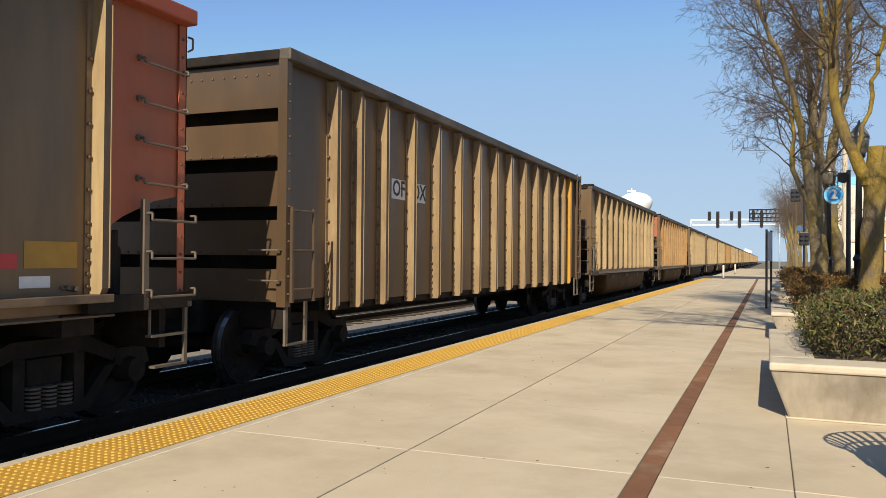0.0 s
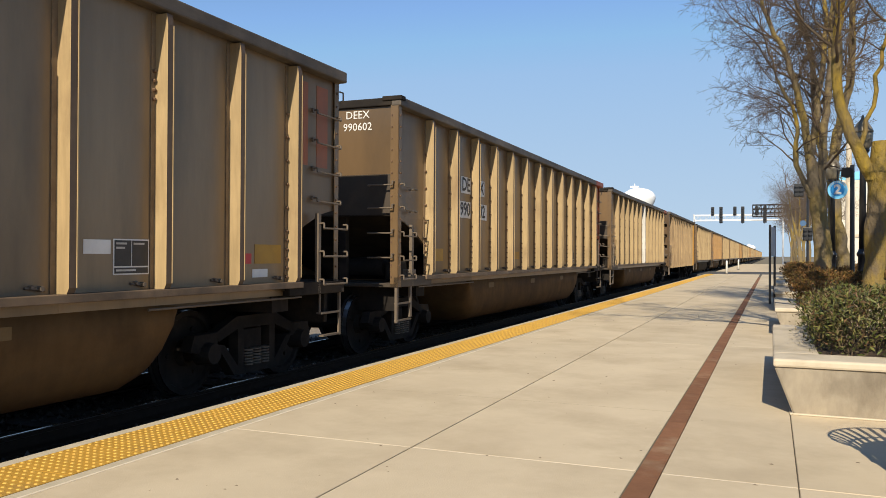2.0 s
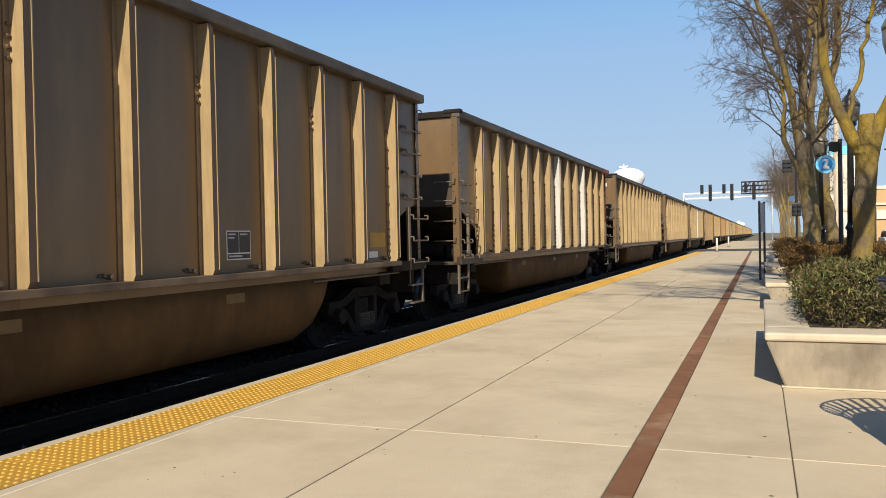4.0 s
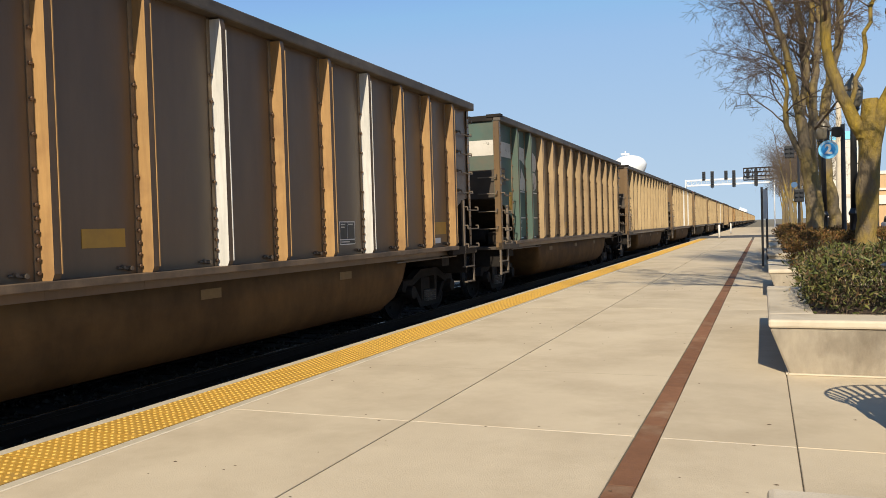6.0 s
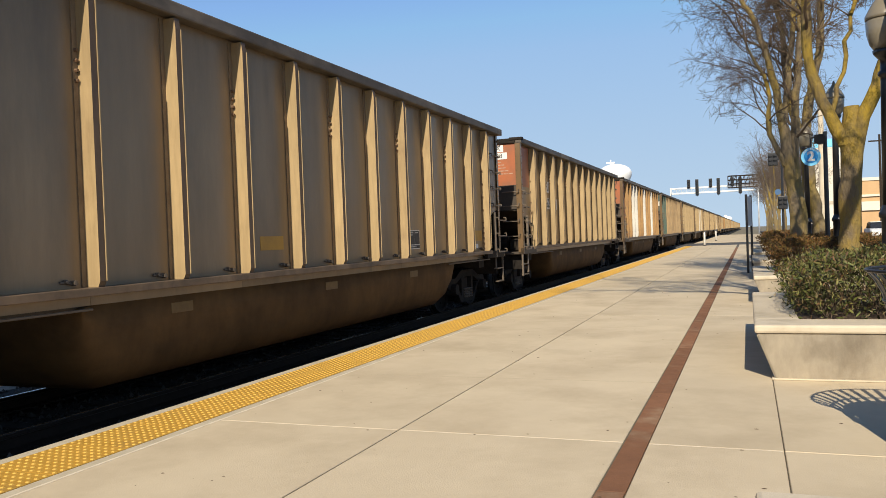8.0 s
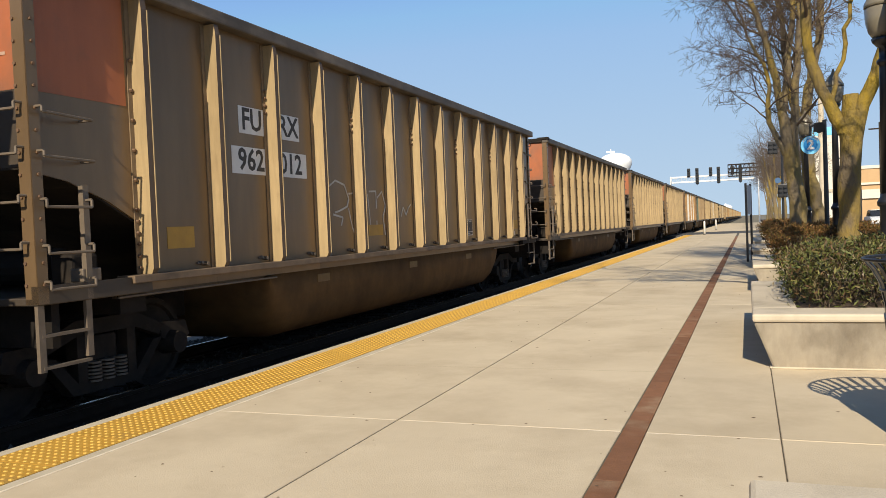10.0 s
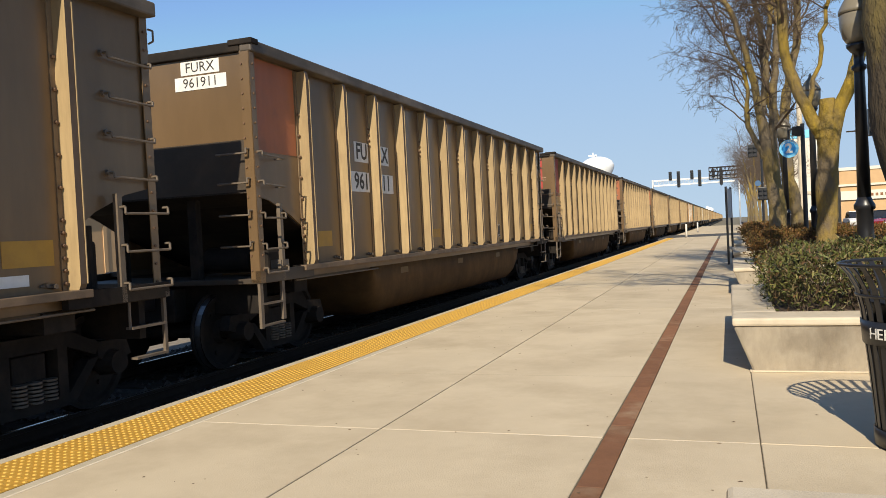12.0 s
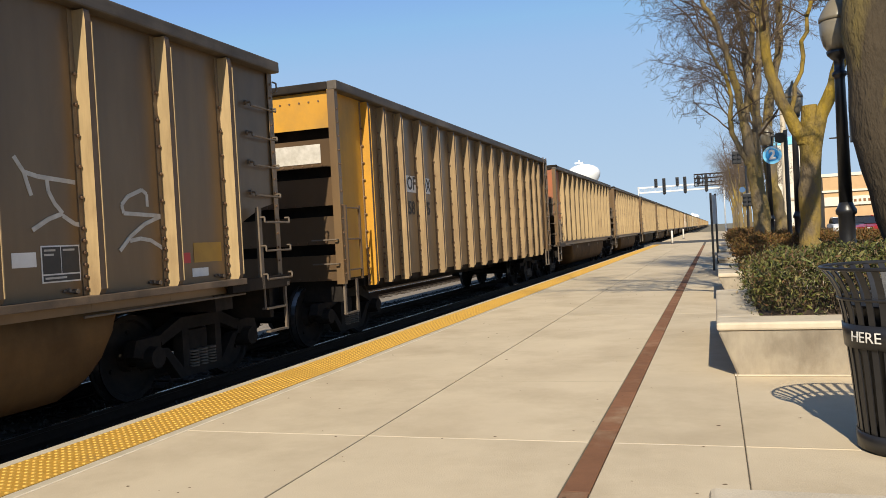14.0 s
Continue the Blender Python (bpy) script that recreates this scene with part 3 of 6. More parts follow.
def tub_car(detail=True):
    """Twin-tub gondola: smooth sheets between tapered posts, tubs between the trucks, open ends under the slope sheets."""
    car = empty("coal_car")
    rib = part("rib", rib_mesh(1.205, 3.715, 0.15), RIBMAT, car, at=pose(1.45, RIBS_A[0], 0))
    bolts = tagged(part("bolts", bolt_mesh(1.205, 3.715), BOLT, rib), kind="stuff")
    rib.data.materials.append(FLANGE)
    rib.data.materials.append(FRONTSHADE)
    for s in (1, -1):
        for y in RIBS_A:
            if s == 1 and y == RIBS_A[0]:
                continue
            r = again(rib, pose(1.45 * s, y, 0, 0, 0, 0 if s > 0 else 180))
            if s > 0 and detail:
                again(bolts, parent=r)
    for s in (1, -1):
        a, b = (1.43, 1.45) if s > 0 else (-1.45, -1.43)
        ys = RIBS_A if detail else [RIBS_A[0], RIBS_A[-1]]
        first = None
        for y0, y1 in zip(ys, ys[1:]):
            if first is None:
                bm = bmesh.new()
                box(bm, -.01, .01, 0.001, y1 - y0 - 0.001, 1.05, 3.74)
                first = part("side_sheet", bm, DUST, car, at=pose((a + b) / 2, y0, 0))
            else:
                again(first, pose((a + b) / 2, y0, 0))
        for y0, y1 in ((0.013, RIBS_A[0] - .001), (LENGTH - 0.013, RIBS_A[-1] + .001)):
            bm = bmesh.new()
            lo = [(y0, 2.10), (y0 + (y1 - y0) * .35, 2.02), (y0 + (y1 - y0) * .7, 1.86), (y1, 1.66)]
            prism(bm, lo + [(y1, 3.74), (y0, 3.74)], "x", a, b)
            part("end_bay_sheet", bm, DUST, car)
        bm = bmesh.new()
        x0, x1 = (1.40, 1.60) if s > 0 else (-1.60, -1.40)
        box(bm, x0, x1, 1.0, LENGTH - 1.0, 1.135, 1.204, .006)
        sill = part("side_sill", bm, SILL, car)
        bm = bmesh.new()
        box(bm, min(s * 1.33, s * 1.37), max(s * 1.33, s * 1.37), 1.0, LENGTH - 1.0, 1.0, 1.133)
        part("sill_web", bm, SOOTSHADE, sill)
        # thin conduit below the sill and latch pins by the posts
        for c0 in (.9, LENGTH - 3.4):
            bm = bmesh.new()
            rod(bm, (s * 1.5, c0, 1.02), (s * 1.5, c0 + 2.5, 1.02), .012, sides=6)
            part("conduit", bm, IRON, car)
        bm = bmesh.new()
        for y in RIBS_A[1:]:
            rod(bm, (s * 1.46, y - .32, 1.26), (s * 1.46, y - .14, 1.24), .012, sides=6)
            rod(bm, (s * 1.45, y - .19, 1.25), (s * 1.5, y - .19, 1.25), .022, sides=6)
            rod(bm, (s * 1.45, y - .27, 1.265), (s * 1.49, y - .27, 1.265), .016, sides=6)
        tagged(part("sill_hardware", bm, IRON, car), kind="stuff")
    bm = bmesh.new()
    for s in (1, -1):
        x0, x1 = (1.44, 1.60) if s > 0 else (-1.60, -1.44)
        box(bm, x0, x1, 0.0, LENGTH, 3.715, 3.855, .018)
    part("top_chord", bm, CHORD, car)
    for y in (0.0, LENGTH - .16):
        bm = bmesh.new()
        box(bm, -1.438, 1.438, y, y + .16, 3.73, 3.85, .015)
        part("end_chord", bm, STEEL, car)
    for y, s in ((0.05, 1), (LENGTH - 0.05, -1)):
        bm = bmesh.new()
        box(bm, -1.428, 1.428, min(y, y + s * .02), max(y, y + s * .02), 2.72, 3.74)
        part("end_sheet", bm, DUST, car)
        # darker than the sheet above: the neighbouring car's shadow put into the colour
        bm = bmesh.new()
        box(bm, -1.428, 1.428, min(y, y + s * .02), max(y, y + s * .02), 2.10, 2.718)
        part("lower_end_sheet", bm, SOOTSHADE, car)
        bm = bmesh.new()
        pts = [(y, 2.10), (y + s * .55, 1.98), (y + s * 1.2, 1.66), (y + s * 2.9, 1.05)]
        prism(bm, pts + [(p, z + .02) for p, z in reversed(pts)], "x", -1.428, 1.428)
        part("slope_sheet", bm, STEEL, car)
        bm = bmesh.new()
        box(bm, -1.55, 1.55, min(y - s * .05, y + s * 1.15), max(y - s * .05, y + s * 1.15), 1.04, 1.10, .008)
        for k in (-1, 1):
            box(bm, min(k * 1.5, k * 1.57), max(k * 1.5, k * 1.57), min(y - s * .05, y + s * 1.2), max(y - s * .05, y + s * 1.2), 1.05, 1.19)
        part("end_deck", bm, SOOTSHADE if s > 0 else STEEL, car)
        for k in (-1, 1):
            bm = bmesh.new()
            yy = y - s * .05
            o = 1.57 if s > 0 else 1.478
            box(bm, min(k * 1.44, k * o), max(k * 1.44, k * o), min(yy, yy + s * .012), max(yy, yy + s * .012), 1.05, 3.72)
            box(bm, min(k * o - k * .012, k * o), max(k * o - k * .012, k * o), min(yy, yy + s * .10), max(yy, yy + s * .10), 1.05, 3.72)
            post = part("corner_post", bm, DUST, car)
            bm = bmesh.new()
            z = 1.2
            while z < 3.65:
                rod(bm, (k * (o - .01), yy + s * .06, z), (k * (o + .014), yy + s * .06, z), .014, sides=6)
                rod(bm, (k * 1.46, yy + s * .012, z), (k * 1.46, yy - s * .012, z), .014, sides=6)
                z += .17
            tagged(part("bolts", bm, BOLT, post), kind="stuff")
            bm = bmesh.new()
            box(bm, -.06 + k * .55, .06 + k * .55, min(y + s * .1, y + s * .2), max(y + s * .1, y + s * .2), 1.1, 2.08)
            part("end_strut", bm, STEEL, car)
    # air brake cylinder and valve on the open end decks
    bm = bmesh.new()
    rod(bm, (.35, .75, 1.32), (1.0, .75, 1.32), .16, sides=16)
    box(bm, 1.05, 1.3, .6, .9, 1.12, 1.42, .03)
    part("brake_cylinder", bm, STEEL, car, "near-black brake cylinder")
    bm = bmesh.new()
    rod(bm, (1.5, .50, 1.24), (1.54, .50, 1.24), .05, sides=10)
    box(bm, 1.42, 1.56, .46, .66, 1.19, 1.30, .01)
    part("valve_box", bm, IRON, car)
    bm = bmesh.new()
    box(bm, .5, 1.15, LENGTH - .95, LENGTH - .45, 1.12, 1.62, .04)
    rod(bm, (1.2, LENGTH - .7, 1.2), (1.2, LENGTH - .7, 1.75), .1, sides=12)
    part("brake_reservoir", bm, STEEL, car)
    # ladders on all four corners
    for k in (-1, 1):
        y0, y1 = LENGTH - .60, LENGTH - .03
        for z in (3.26, 2.90, 2.55, 2.19):
            bm = bmesh.new()
            bent(bm, [(k * 1.46, y0, z + .02), (k * 1.53, y0, z + .02), (k * 1.53, y0, z - .02), (k * 1.54, y1 - .02, z - .03), (k * 1.54, y1 - .02, z + .01), (k * 1.47, y1 - .02, z + .01)], .012)
            rod(bm, (k * 1.45, y0, z + .02), (k * 1.48, y0, z + .02), .03, sides=8)
            part("grab_iron", bm, IRON, car)
        bm = bmesh.new()
        bent(bm, [(k * 1.48, LENGTH + .01, 3.62), (k * 1.53, LENGTH + .02, 3.6), (k * 1.53, LENGTH + .02, 3.5), (k * 1.48, LENGTH + .01, 3.48)], .010)
        part("grab_iron", bm, IRON, car)
        bm = bmesh.new()
        for y in (y0, y1):
            box(bm, min(k * 1.52, k * 1.57), max(k * 1.52, k * 1.57), y - .03, y + .03, 1.05, 2.02 if y == y0 else 1.1)
        for z in (1.90, 1.56, 1.22):
            bent(bm, [(k * 1.57, y0, z), (k * 1.63, y0, z), (k * 1.63, y0, z - .06), (k * 1.63, y1, z - .06), (k * 1.63, y1, z), (k * 1.57, y1, z)], .012)
        part("ladder", bm, IRON, car)
        bm = bmesh.new()
        box(bm, min(k * 1.50, k * 1.53), max(k * 1.50, k * 1.53), y1 - .02, y1 + .02, .50, 1.05)
        rod(bm, (k * 1.50, y1 - .45, .80), (k * 1.50, y1 - .45, 1.05), .014, sides=6)
        for z, w in ((.52, .42), (.80, .46)):
            box(bm, min(k * 1.46, k * 1.54), max(k * 1.46, k * 1.54), y1 - w, y1, z - .011, z + .011)
        part("step", bm, IRON, car)
        y0, y1 = .02, .60
        for z in (2.57, 2.23):
            bm = bmesh.new()
            bent(bm, [(k * 1.57, y0 + .04, z), (k * 1.64, y0 + .04, z), (k * 1.64, y0 + .04, z - .04), (k * 1.60, y1, z - .05), (k * 1.46, y1, z - .05)], .012)
            part("grab_iron", bm, IRON, car)
        bm = bmesh.new()
        box(bm, min(k * 1.52, k * 1.57), max(k * 1.52, k * 1.57), .49, .55, 1.05, 1.98)
        for z in (1.86, 1.50, 1.22):
            bent(bm, [(k * 1.57, .07, z), (k * 1.63, .07, z), (k * 1.63, .07, z - .06), (k * 1.63, .52, z - .06), (k * 1.63, .52, z), (k * 1.57, .52, z)], .012)
        part("ladder", bm, IRON, car)
        bm = bmesh.new()
        box(bm, min(k * 1.30, k * 1.62), max(k * 1.30, k * 1.62), -.02, .14, 3.80, 3.868, .012)
        part("corner_cap", bm, STEEL, car)
        for z in (2.60, 2.26, 1.89, 1.53):
            bm = bmesh.new()
            bent(bm, [(k * 1.50, 0, z), (k * 1.50, -.07, z), (k * 1.50, -.07, z - .05), (k * 1.10, -.07, z - .05), (k * 1.10, 0, z - .05)], .012)
            part("grab_iron", bm, IRON, car)
        bm = bmesh.new()
        for y, lo in ((.04, .52), (.52, .58)):
            box(bm, min(k * 1.51, k * 1.545), max(k * 1.51, k * 1.545), y - .03, y + .03, lo, 1.05)
        for z in (.55, .80):
            box(bm, min(k * 1.49, k * 1.55), max(k * 1.49, k * 1.55), .04, .52, z - .012, z + .012)
        part("step", bm, IRON, car)
    # the two tubs
    prof = [(1.44, 1.06), (1.44, .80), (1.42, .58), (1.36, .42), (1.24, .31), (1.05, .26), (.55, .25)]
    for y0, y1 in ((3.35, 12.35),):
        bm = bmesh.new()
        ring = prof + [(-x, z) for x, z in reversed(prof)]
        stations = [(y0, .90), (y0 + .02, .62), (y0 + .10, .34), (y0 + .24, .12), (y0 + .48, 0), (y1 - .55, 0), (y1 - .28, .12), (y1 - .12, .34), (y1 - .03, .62), (y1, .90)]
        rows = [[bm.verts.new((x, y, z + (1.02 - z) * f)) for x, z in ring] for y, f in stations]
        for a, b in zip(rows, rows[1:]):
            for i in range(len(ring) - 1):
                bm.faces.new((a[i], a[i + 1], b[i + 1], b[i])).smooth = True
            bm.faces.new((a[-1], a[0], b[0], b[-1]))
        bm.faces.new(rows[0])
        bm.faces.new(rows[-1])
        bmesh.ops.recalc_face_normals(bm, faces=bm.faces[:])
        part("tub", bm, BELLY, car, "rounded dusty steel tub")
    for y in (4.6, 7.6, 10.4):
        bm = bmesh.new()
        box(bm, 1.418, 1.446, y - .16, y + .16, .88, .98)
        part("reflector", bm, BELLYPLATE, car, "dulled yellow reflector")
    couplers(car)
    for y in (1.2, LENGTH - 1.15):
        truck(car, y)
    return car


def flat_car():
    """Straight-sided gondola with posts down to the sill line, open underneath, ends stiffened by shelves."""
    car = empty("coal_car")
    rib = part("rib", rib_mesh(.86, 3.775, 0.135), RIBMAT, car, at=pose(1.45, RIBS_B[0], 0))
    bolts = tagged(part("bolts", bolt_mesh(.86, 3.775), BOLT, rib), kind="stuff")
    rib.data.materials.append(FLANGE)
    rib.data.materials.append(FRONTSHADE)
    for s in (1, -1):
        for y in RIBS_B:
            if not (s == 1 and y == RIBS_B[0]):
                r = again(rib, pose(1.45 * s, y, 0, 0, 0, 0 if s > 0 else 180))
                if s > 0:
                    again(bolts, parent=r)
        a, b = (1.43, 1.45) if s > 0 else (-1.45, -1.43)
        bm = bmesh.new()
        y0, y1 = RIBS_B[0], RIBS_B[-1]
        box(bm, a, b, y0, y1, .94, 3.80)
        part("side_sheet", bm, DARKCAR, car)
        bm = bmesh.new()
        box(bm, min(s * 1.36, s * 1.42), max(s * 1.36, s * 1.42), y0, y1, .84, 1.037)
        part("side_sill", bm, STEEL, car)
        for e0, e1 in ((.02, y0 - .001), (y1 + .001, LENGTH - .02)):
            bm = bmesh.new()
            box(bm, a, b, e0, e1, 1.02, 3.80)
            part("end_bay_sheet", bm, DARKCAR, car)
        bm = bmesh.new()
        x0, x1 = (1.44, 1.60) if s > 0 else (-1.60, -1.44)
        box(bm, x0, x1, 0, LENGTH, 3.775, 3.915, .018)
        part("top_chord", bm, CHORD, car)
        for k, (yy, d) in enumerate(((0.0, 1), (LENGTH, -1))):
            bm = bmesh.new()
            box(bm, min(s * 1.44, s * 1.56), max(s * 1.44, s * 1.56), min(yy, yy + d * .1), max(yy, yy + d * .1), .95, 3.78)
            post = part("corner_post", bm, DARKCAR, car)
            bm = bmesh.new()
            z = 1.1
            while z < 3.70:
                rod(bm, (s * 1.56, yy + d * .05, z), (s * 1.58, yy + d * .05, z), .012, sides=6)
                z += .2
            tagged(part("bolts", bm, BOLT, post), kind="stuff")
            bm = bmesh.new()
            for y2 in (yy + d * .08, yy + d * .55):
                box(bm, min(s * 1.58, s * 1.61), max(s * 1.58, s * 1.61), y2 - .02, y2 + .02, 1.0, 2.1 if k == 0 else 3.95)
            for z in (1.15, 1.6, 2.06) if k == 0 else (1.15, 1.6, 2.06, 2.5, 2.95, 3.4, 3.85):
                rod(bm, (s * 1.60, yy + d * .08, z), (s * 1.60, yy + d * .55, z), .013, sides=6)
            part("ladder", bm, DARKCAR, car)
            bm = bmesh.new()
            for y2 in (yy + d * .08, yy + d * .5):
                box(bm, min(s * 1.5, s * 1.53), max(s * 1.5, s * 1.53), y2 - .025, y2 + .025, .5, 1.0)
            box(bm, min(s * 1.48, s * 1.54), max(s * 1.48, s * 1.54), min(yy + d * .08, yy + d * .5), max(yy + d * .08, yy + d * .5), .5, .525)
            part("step", bm, IRON, car)
            for z in (1.25, 1.6):
                bm = bmesh.new()
                bent(bm, [(s * 1.5, yy, z), (s * 1.5, yy - d * .07, z), (s * 1.1, yy - d * .07, z), (s * 1.1, yy, z)], .012)
                part("grab_iron", bm, IRON, car)
    for y, s in ((0.0, 1), (LENGTH, -1)):
        # back wall in near-black, painting in the shade of the slots between plates
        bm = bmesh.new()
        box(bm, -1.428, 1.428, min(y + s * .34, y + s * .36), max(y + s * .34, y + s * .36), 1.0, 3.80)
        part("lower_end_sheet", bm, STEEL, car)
        bm = bmesh.new()
        box(bm, -1.438, 1.438, min(y, y + s * .16), max(y, y + s * .16), 3.79, 3.91, .015)
        part("end_chord", bm, STEEL, car)
        # four broad plates with deep slots between them, each turned in along its upper edge
        for n, (z0, z1) in enumerate(((3.25, 3.787), (2.68, 3.09), (2.11, 2.52), (1.54, 1.95), (1.0, 1.38))):
            bm = bmesh.new()
            ya, yb = y + s * .08, y + s * .10
            box(bm, -1.438, 1.438, min(ya, yb), max(ya, yb), z0, z1)
            box(bm, -1.428, 1.428, min(yb, y + s * .33), max(yb, y + s * .33), z1 - .02, z1 - .004)
            sheet = part("end_sheet" if n == 0 else "end_beam", bm, DARKCAR, car)
            bm = bmesh.new()
            x = -1.3
            while x < 1.35:
                rod(bm, (x, ya - s * .012, z1 - .14 if n == 0 else z0 + .03), (x, ya, z1 - .14 if n == 0 else z0 + .03), .015, sides=6)
                x += .16
            tagged(part("bolts", bm, BOLT, sheet), kind="stuff")
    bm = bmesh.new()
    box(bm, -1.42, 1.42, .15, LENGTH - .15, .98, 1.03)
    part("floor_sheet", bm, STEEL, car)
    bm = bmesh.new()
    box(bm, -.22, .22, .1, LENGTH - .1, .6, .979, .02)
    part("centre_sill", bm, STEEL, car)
    couplers(car)
    for y in (1.2, LENGTH - 1.15):
        truck(car, y)
    return car


def kids(car, name):
    return [c for c in car.children if c.name.split(".")[0] == name]


def plate(car, x, y0, y1, z0, z1, mat, label="", name="placard"):
    bm = bmesh.new()
    box(bm, x, x + .004, y0, y1, z0, z1)
    return part(name, bm, mat, car, label)


def marks(car, left, right, low_left, low_right, boards=True, mat=None, ribs=RIBS_A):
    """Reporting marks on both sides of a post."""
    y = ribs[2] if ribs is RIBS_A else ribs[3]
    drop = 0 if ribs is RIBS_A else .24
    mat = mat or BLACKPAINT
    for text, c, z in ((left, y - .32, 2.80), (right, y + .44, 2.80), (low_left, y - .36, 2.35), (low_right, y + .47, 2.35)):
        if not text:
            continue
        z -= drop
        if boards and not (drop and z < 2.5):
            w = .115 * len(text) + .02
            plate(car, 1.4505, c - w, c + w, z - .15, z + .15, WHITEPAINT, name="stencil_board")
        writing("lettering", text, .34, mat, car, pose(1.456, c, z) @ SIDE, bold=.007)


def end_marks(car, a, b, boards=True, lines=4, mat=None):
    if boards:
        for t, z, w in ((a, 3.62, .27), (b, 3.44, .36)):
            bm = bmesh.new()
            box(bm, -w, w, .044, .049, z - .08, z + .08)
            part("stencil_board", bm, WHITEPAINT, car, at=pose(.86, 0, 0))
    m = mat or (BLACKPAINT if boards else WHITEPAINT)
    writing("lettering", a, .165, m, car, pose(.86, .042, 3.62) @ END)
    writing("lettering", b, .165, m, car, pose(.86, .042, 3.44) @ END)
    for i in range(lines):
        bm = bmesh.new()
        w = .12 + .07 * i + random.uniform(0, .05)
        x = .86 - w
        while x < .86 + w:
            e = x + random.uniform(.03, .11)
            box(bm, x, e, .045, .049, 3.28 - .072 * i, 3.305 - .072 * i)
            x = e + .022
        tagged(part("stencil_line", bm, FADED, car, "worn illegible stencil line"), kind="stuff")


def data_box(car, y, z=1.34):
    o = plate(car, 1.4505, y, y + .42, z, z + .31, WHITEPAINT, "white-framed black data panel", "data_panel")
    for a, b, c, d in ((.012, .205, .075, .298), (.215, .408, .075, .298), (.012, .408, .012, .062)):
        bm = bmesh.new()
        box(bm, 1.4545, 1.457, y + a, y + b, z + c, z + d)
        part("panel_field", bm, BLACKPAINT, o)
    bm = bmesh.new()
    for a, b, c in ((.03, .15, .262), (.03, .13, .225), (.23, .36, .262), (.03, .26, .030)):
        box(bm, 1.457, 1.4585, y + a, y + b, z + c, z + c + .017)
    tagged(part("stencil_line", bm, CHALK, o, "worn illegible stencil line"), kind="stuff")


def dress(car, k, near=None, far=None, white=(), rust=False, side_end=None):
    """Paint differences between the cars."""
    ribs = sorted([c for c in kids(car, "rib") if c.location.x > 0], key=lambda o: o.location.y)
    for i, r in enumerate(ribs):
        if i in white:
            paint(r, RIBWHITE)
            tagged(r, "fresh white replacement post")
        elif rust:
            paint(r, RIBRUST)
    for name, m0, m1 in (("end_sheet", near, far), ("end_bay_sheet", near if side_end is None else side_end, far)):
        for o in kids(car, name):
            ys = [v.co.y for v in o.data.vertices]
            c = m0 if sum(ys) / len(ys) < LENGTH / 2 else m1
            if c:
                paint(o, c)
    if far in (RED,):
        for o in kids(car, "corner_post"):
            if o.data.vertices[0].co.y > 5:
                paint(o, RED)


def chord_end(car, mat):
    """Painted far end of the top chord on the platform side."""
    bm = bmesh.new()
    box(bm, 1.436, 1.604, RIBS_A[-1], LENGTH + .004, 3.711, 3.859, .018)
    part("chord_end", bm, mat, car, "red painted chord end")


def patch(car, mat, z0=2.55):
    """Fresh paint on the upper part of an end bay."""
    y0, y1 = .11, RIBS_A[0] - .12
    plate(car, 1.4502, y0, y1, z0, 3.70, mat, "panel of brighter paint", "paint_panel")


def scrawl(car, strokes, r=.016):
    """Chalky painted lines on the sheets."""
    for pts in strokes:
        bm = bmesh.new()
        for i, ((y0, z0), (y1, z1)) in enumerate(zip(pts, pts[1:])):
            d = Vector((0, y1 - y0, z1 - z0))
            n = Vector((0, -d.z, d.y)).normalized() * r
            prism(bm, [(y0 + n.y, z0 + n.z), (y1 + n.y, z1 + n.z), (y1 - n.y, z1 - n.z), (y0 - n.y, z0 - n.z)], "x", 1.4503, 1.4535 + .0009 * i)
        part("scrawl", bm, CHALK, car, "chalky white painted scrawl")


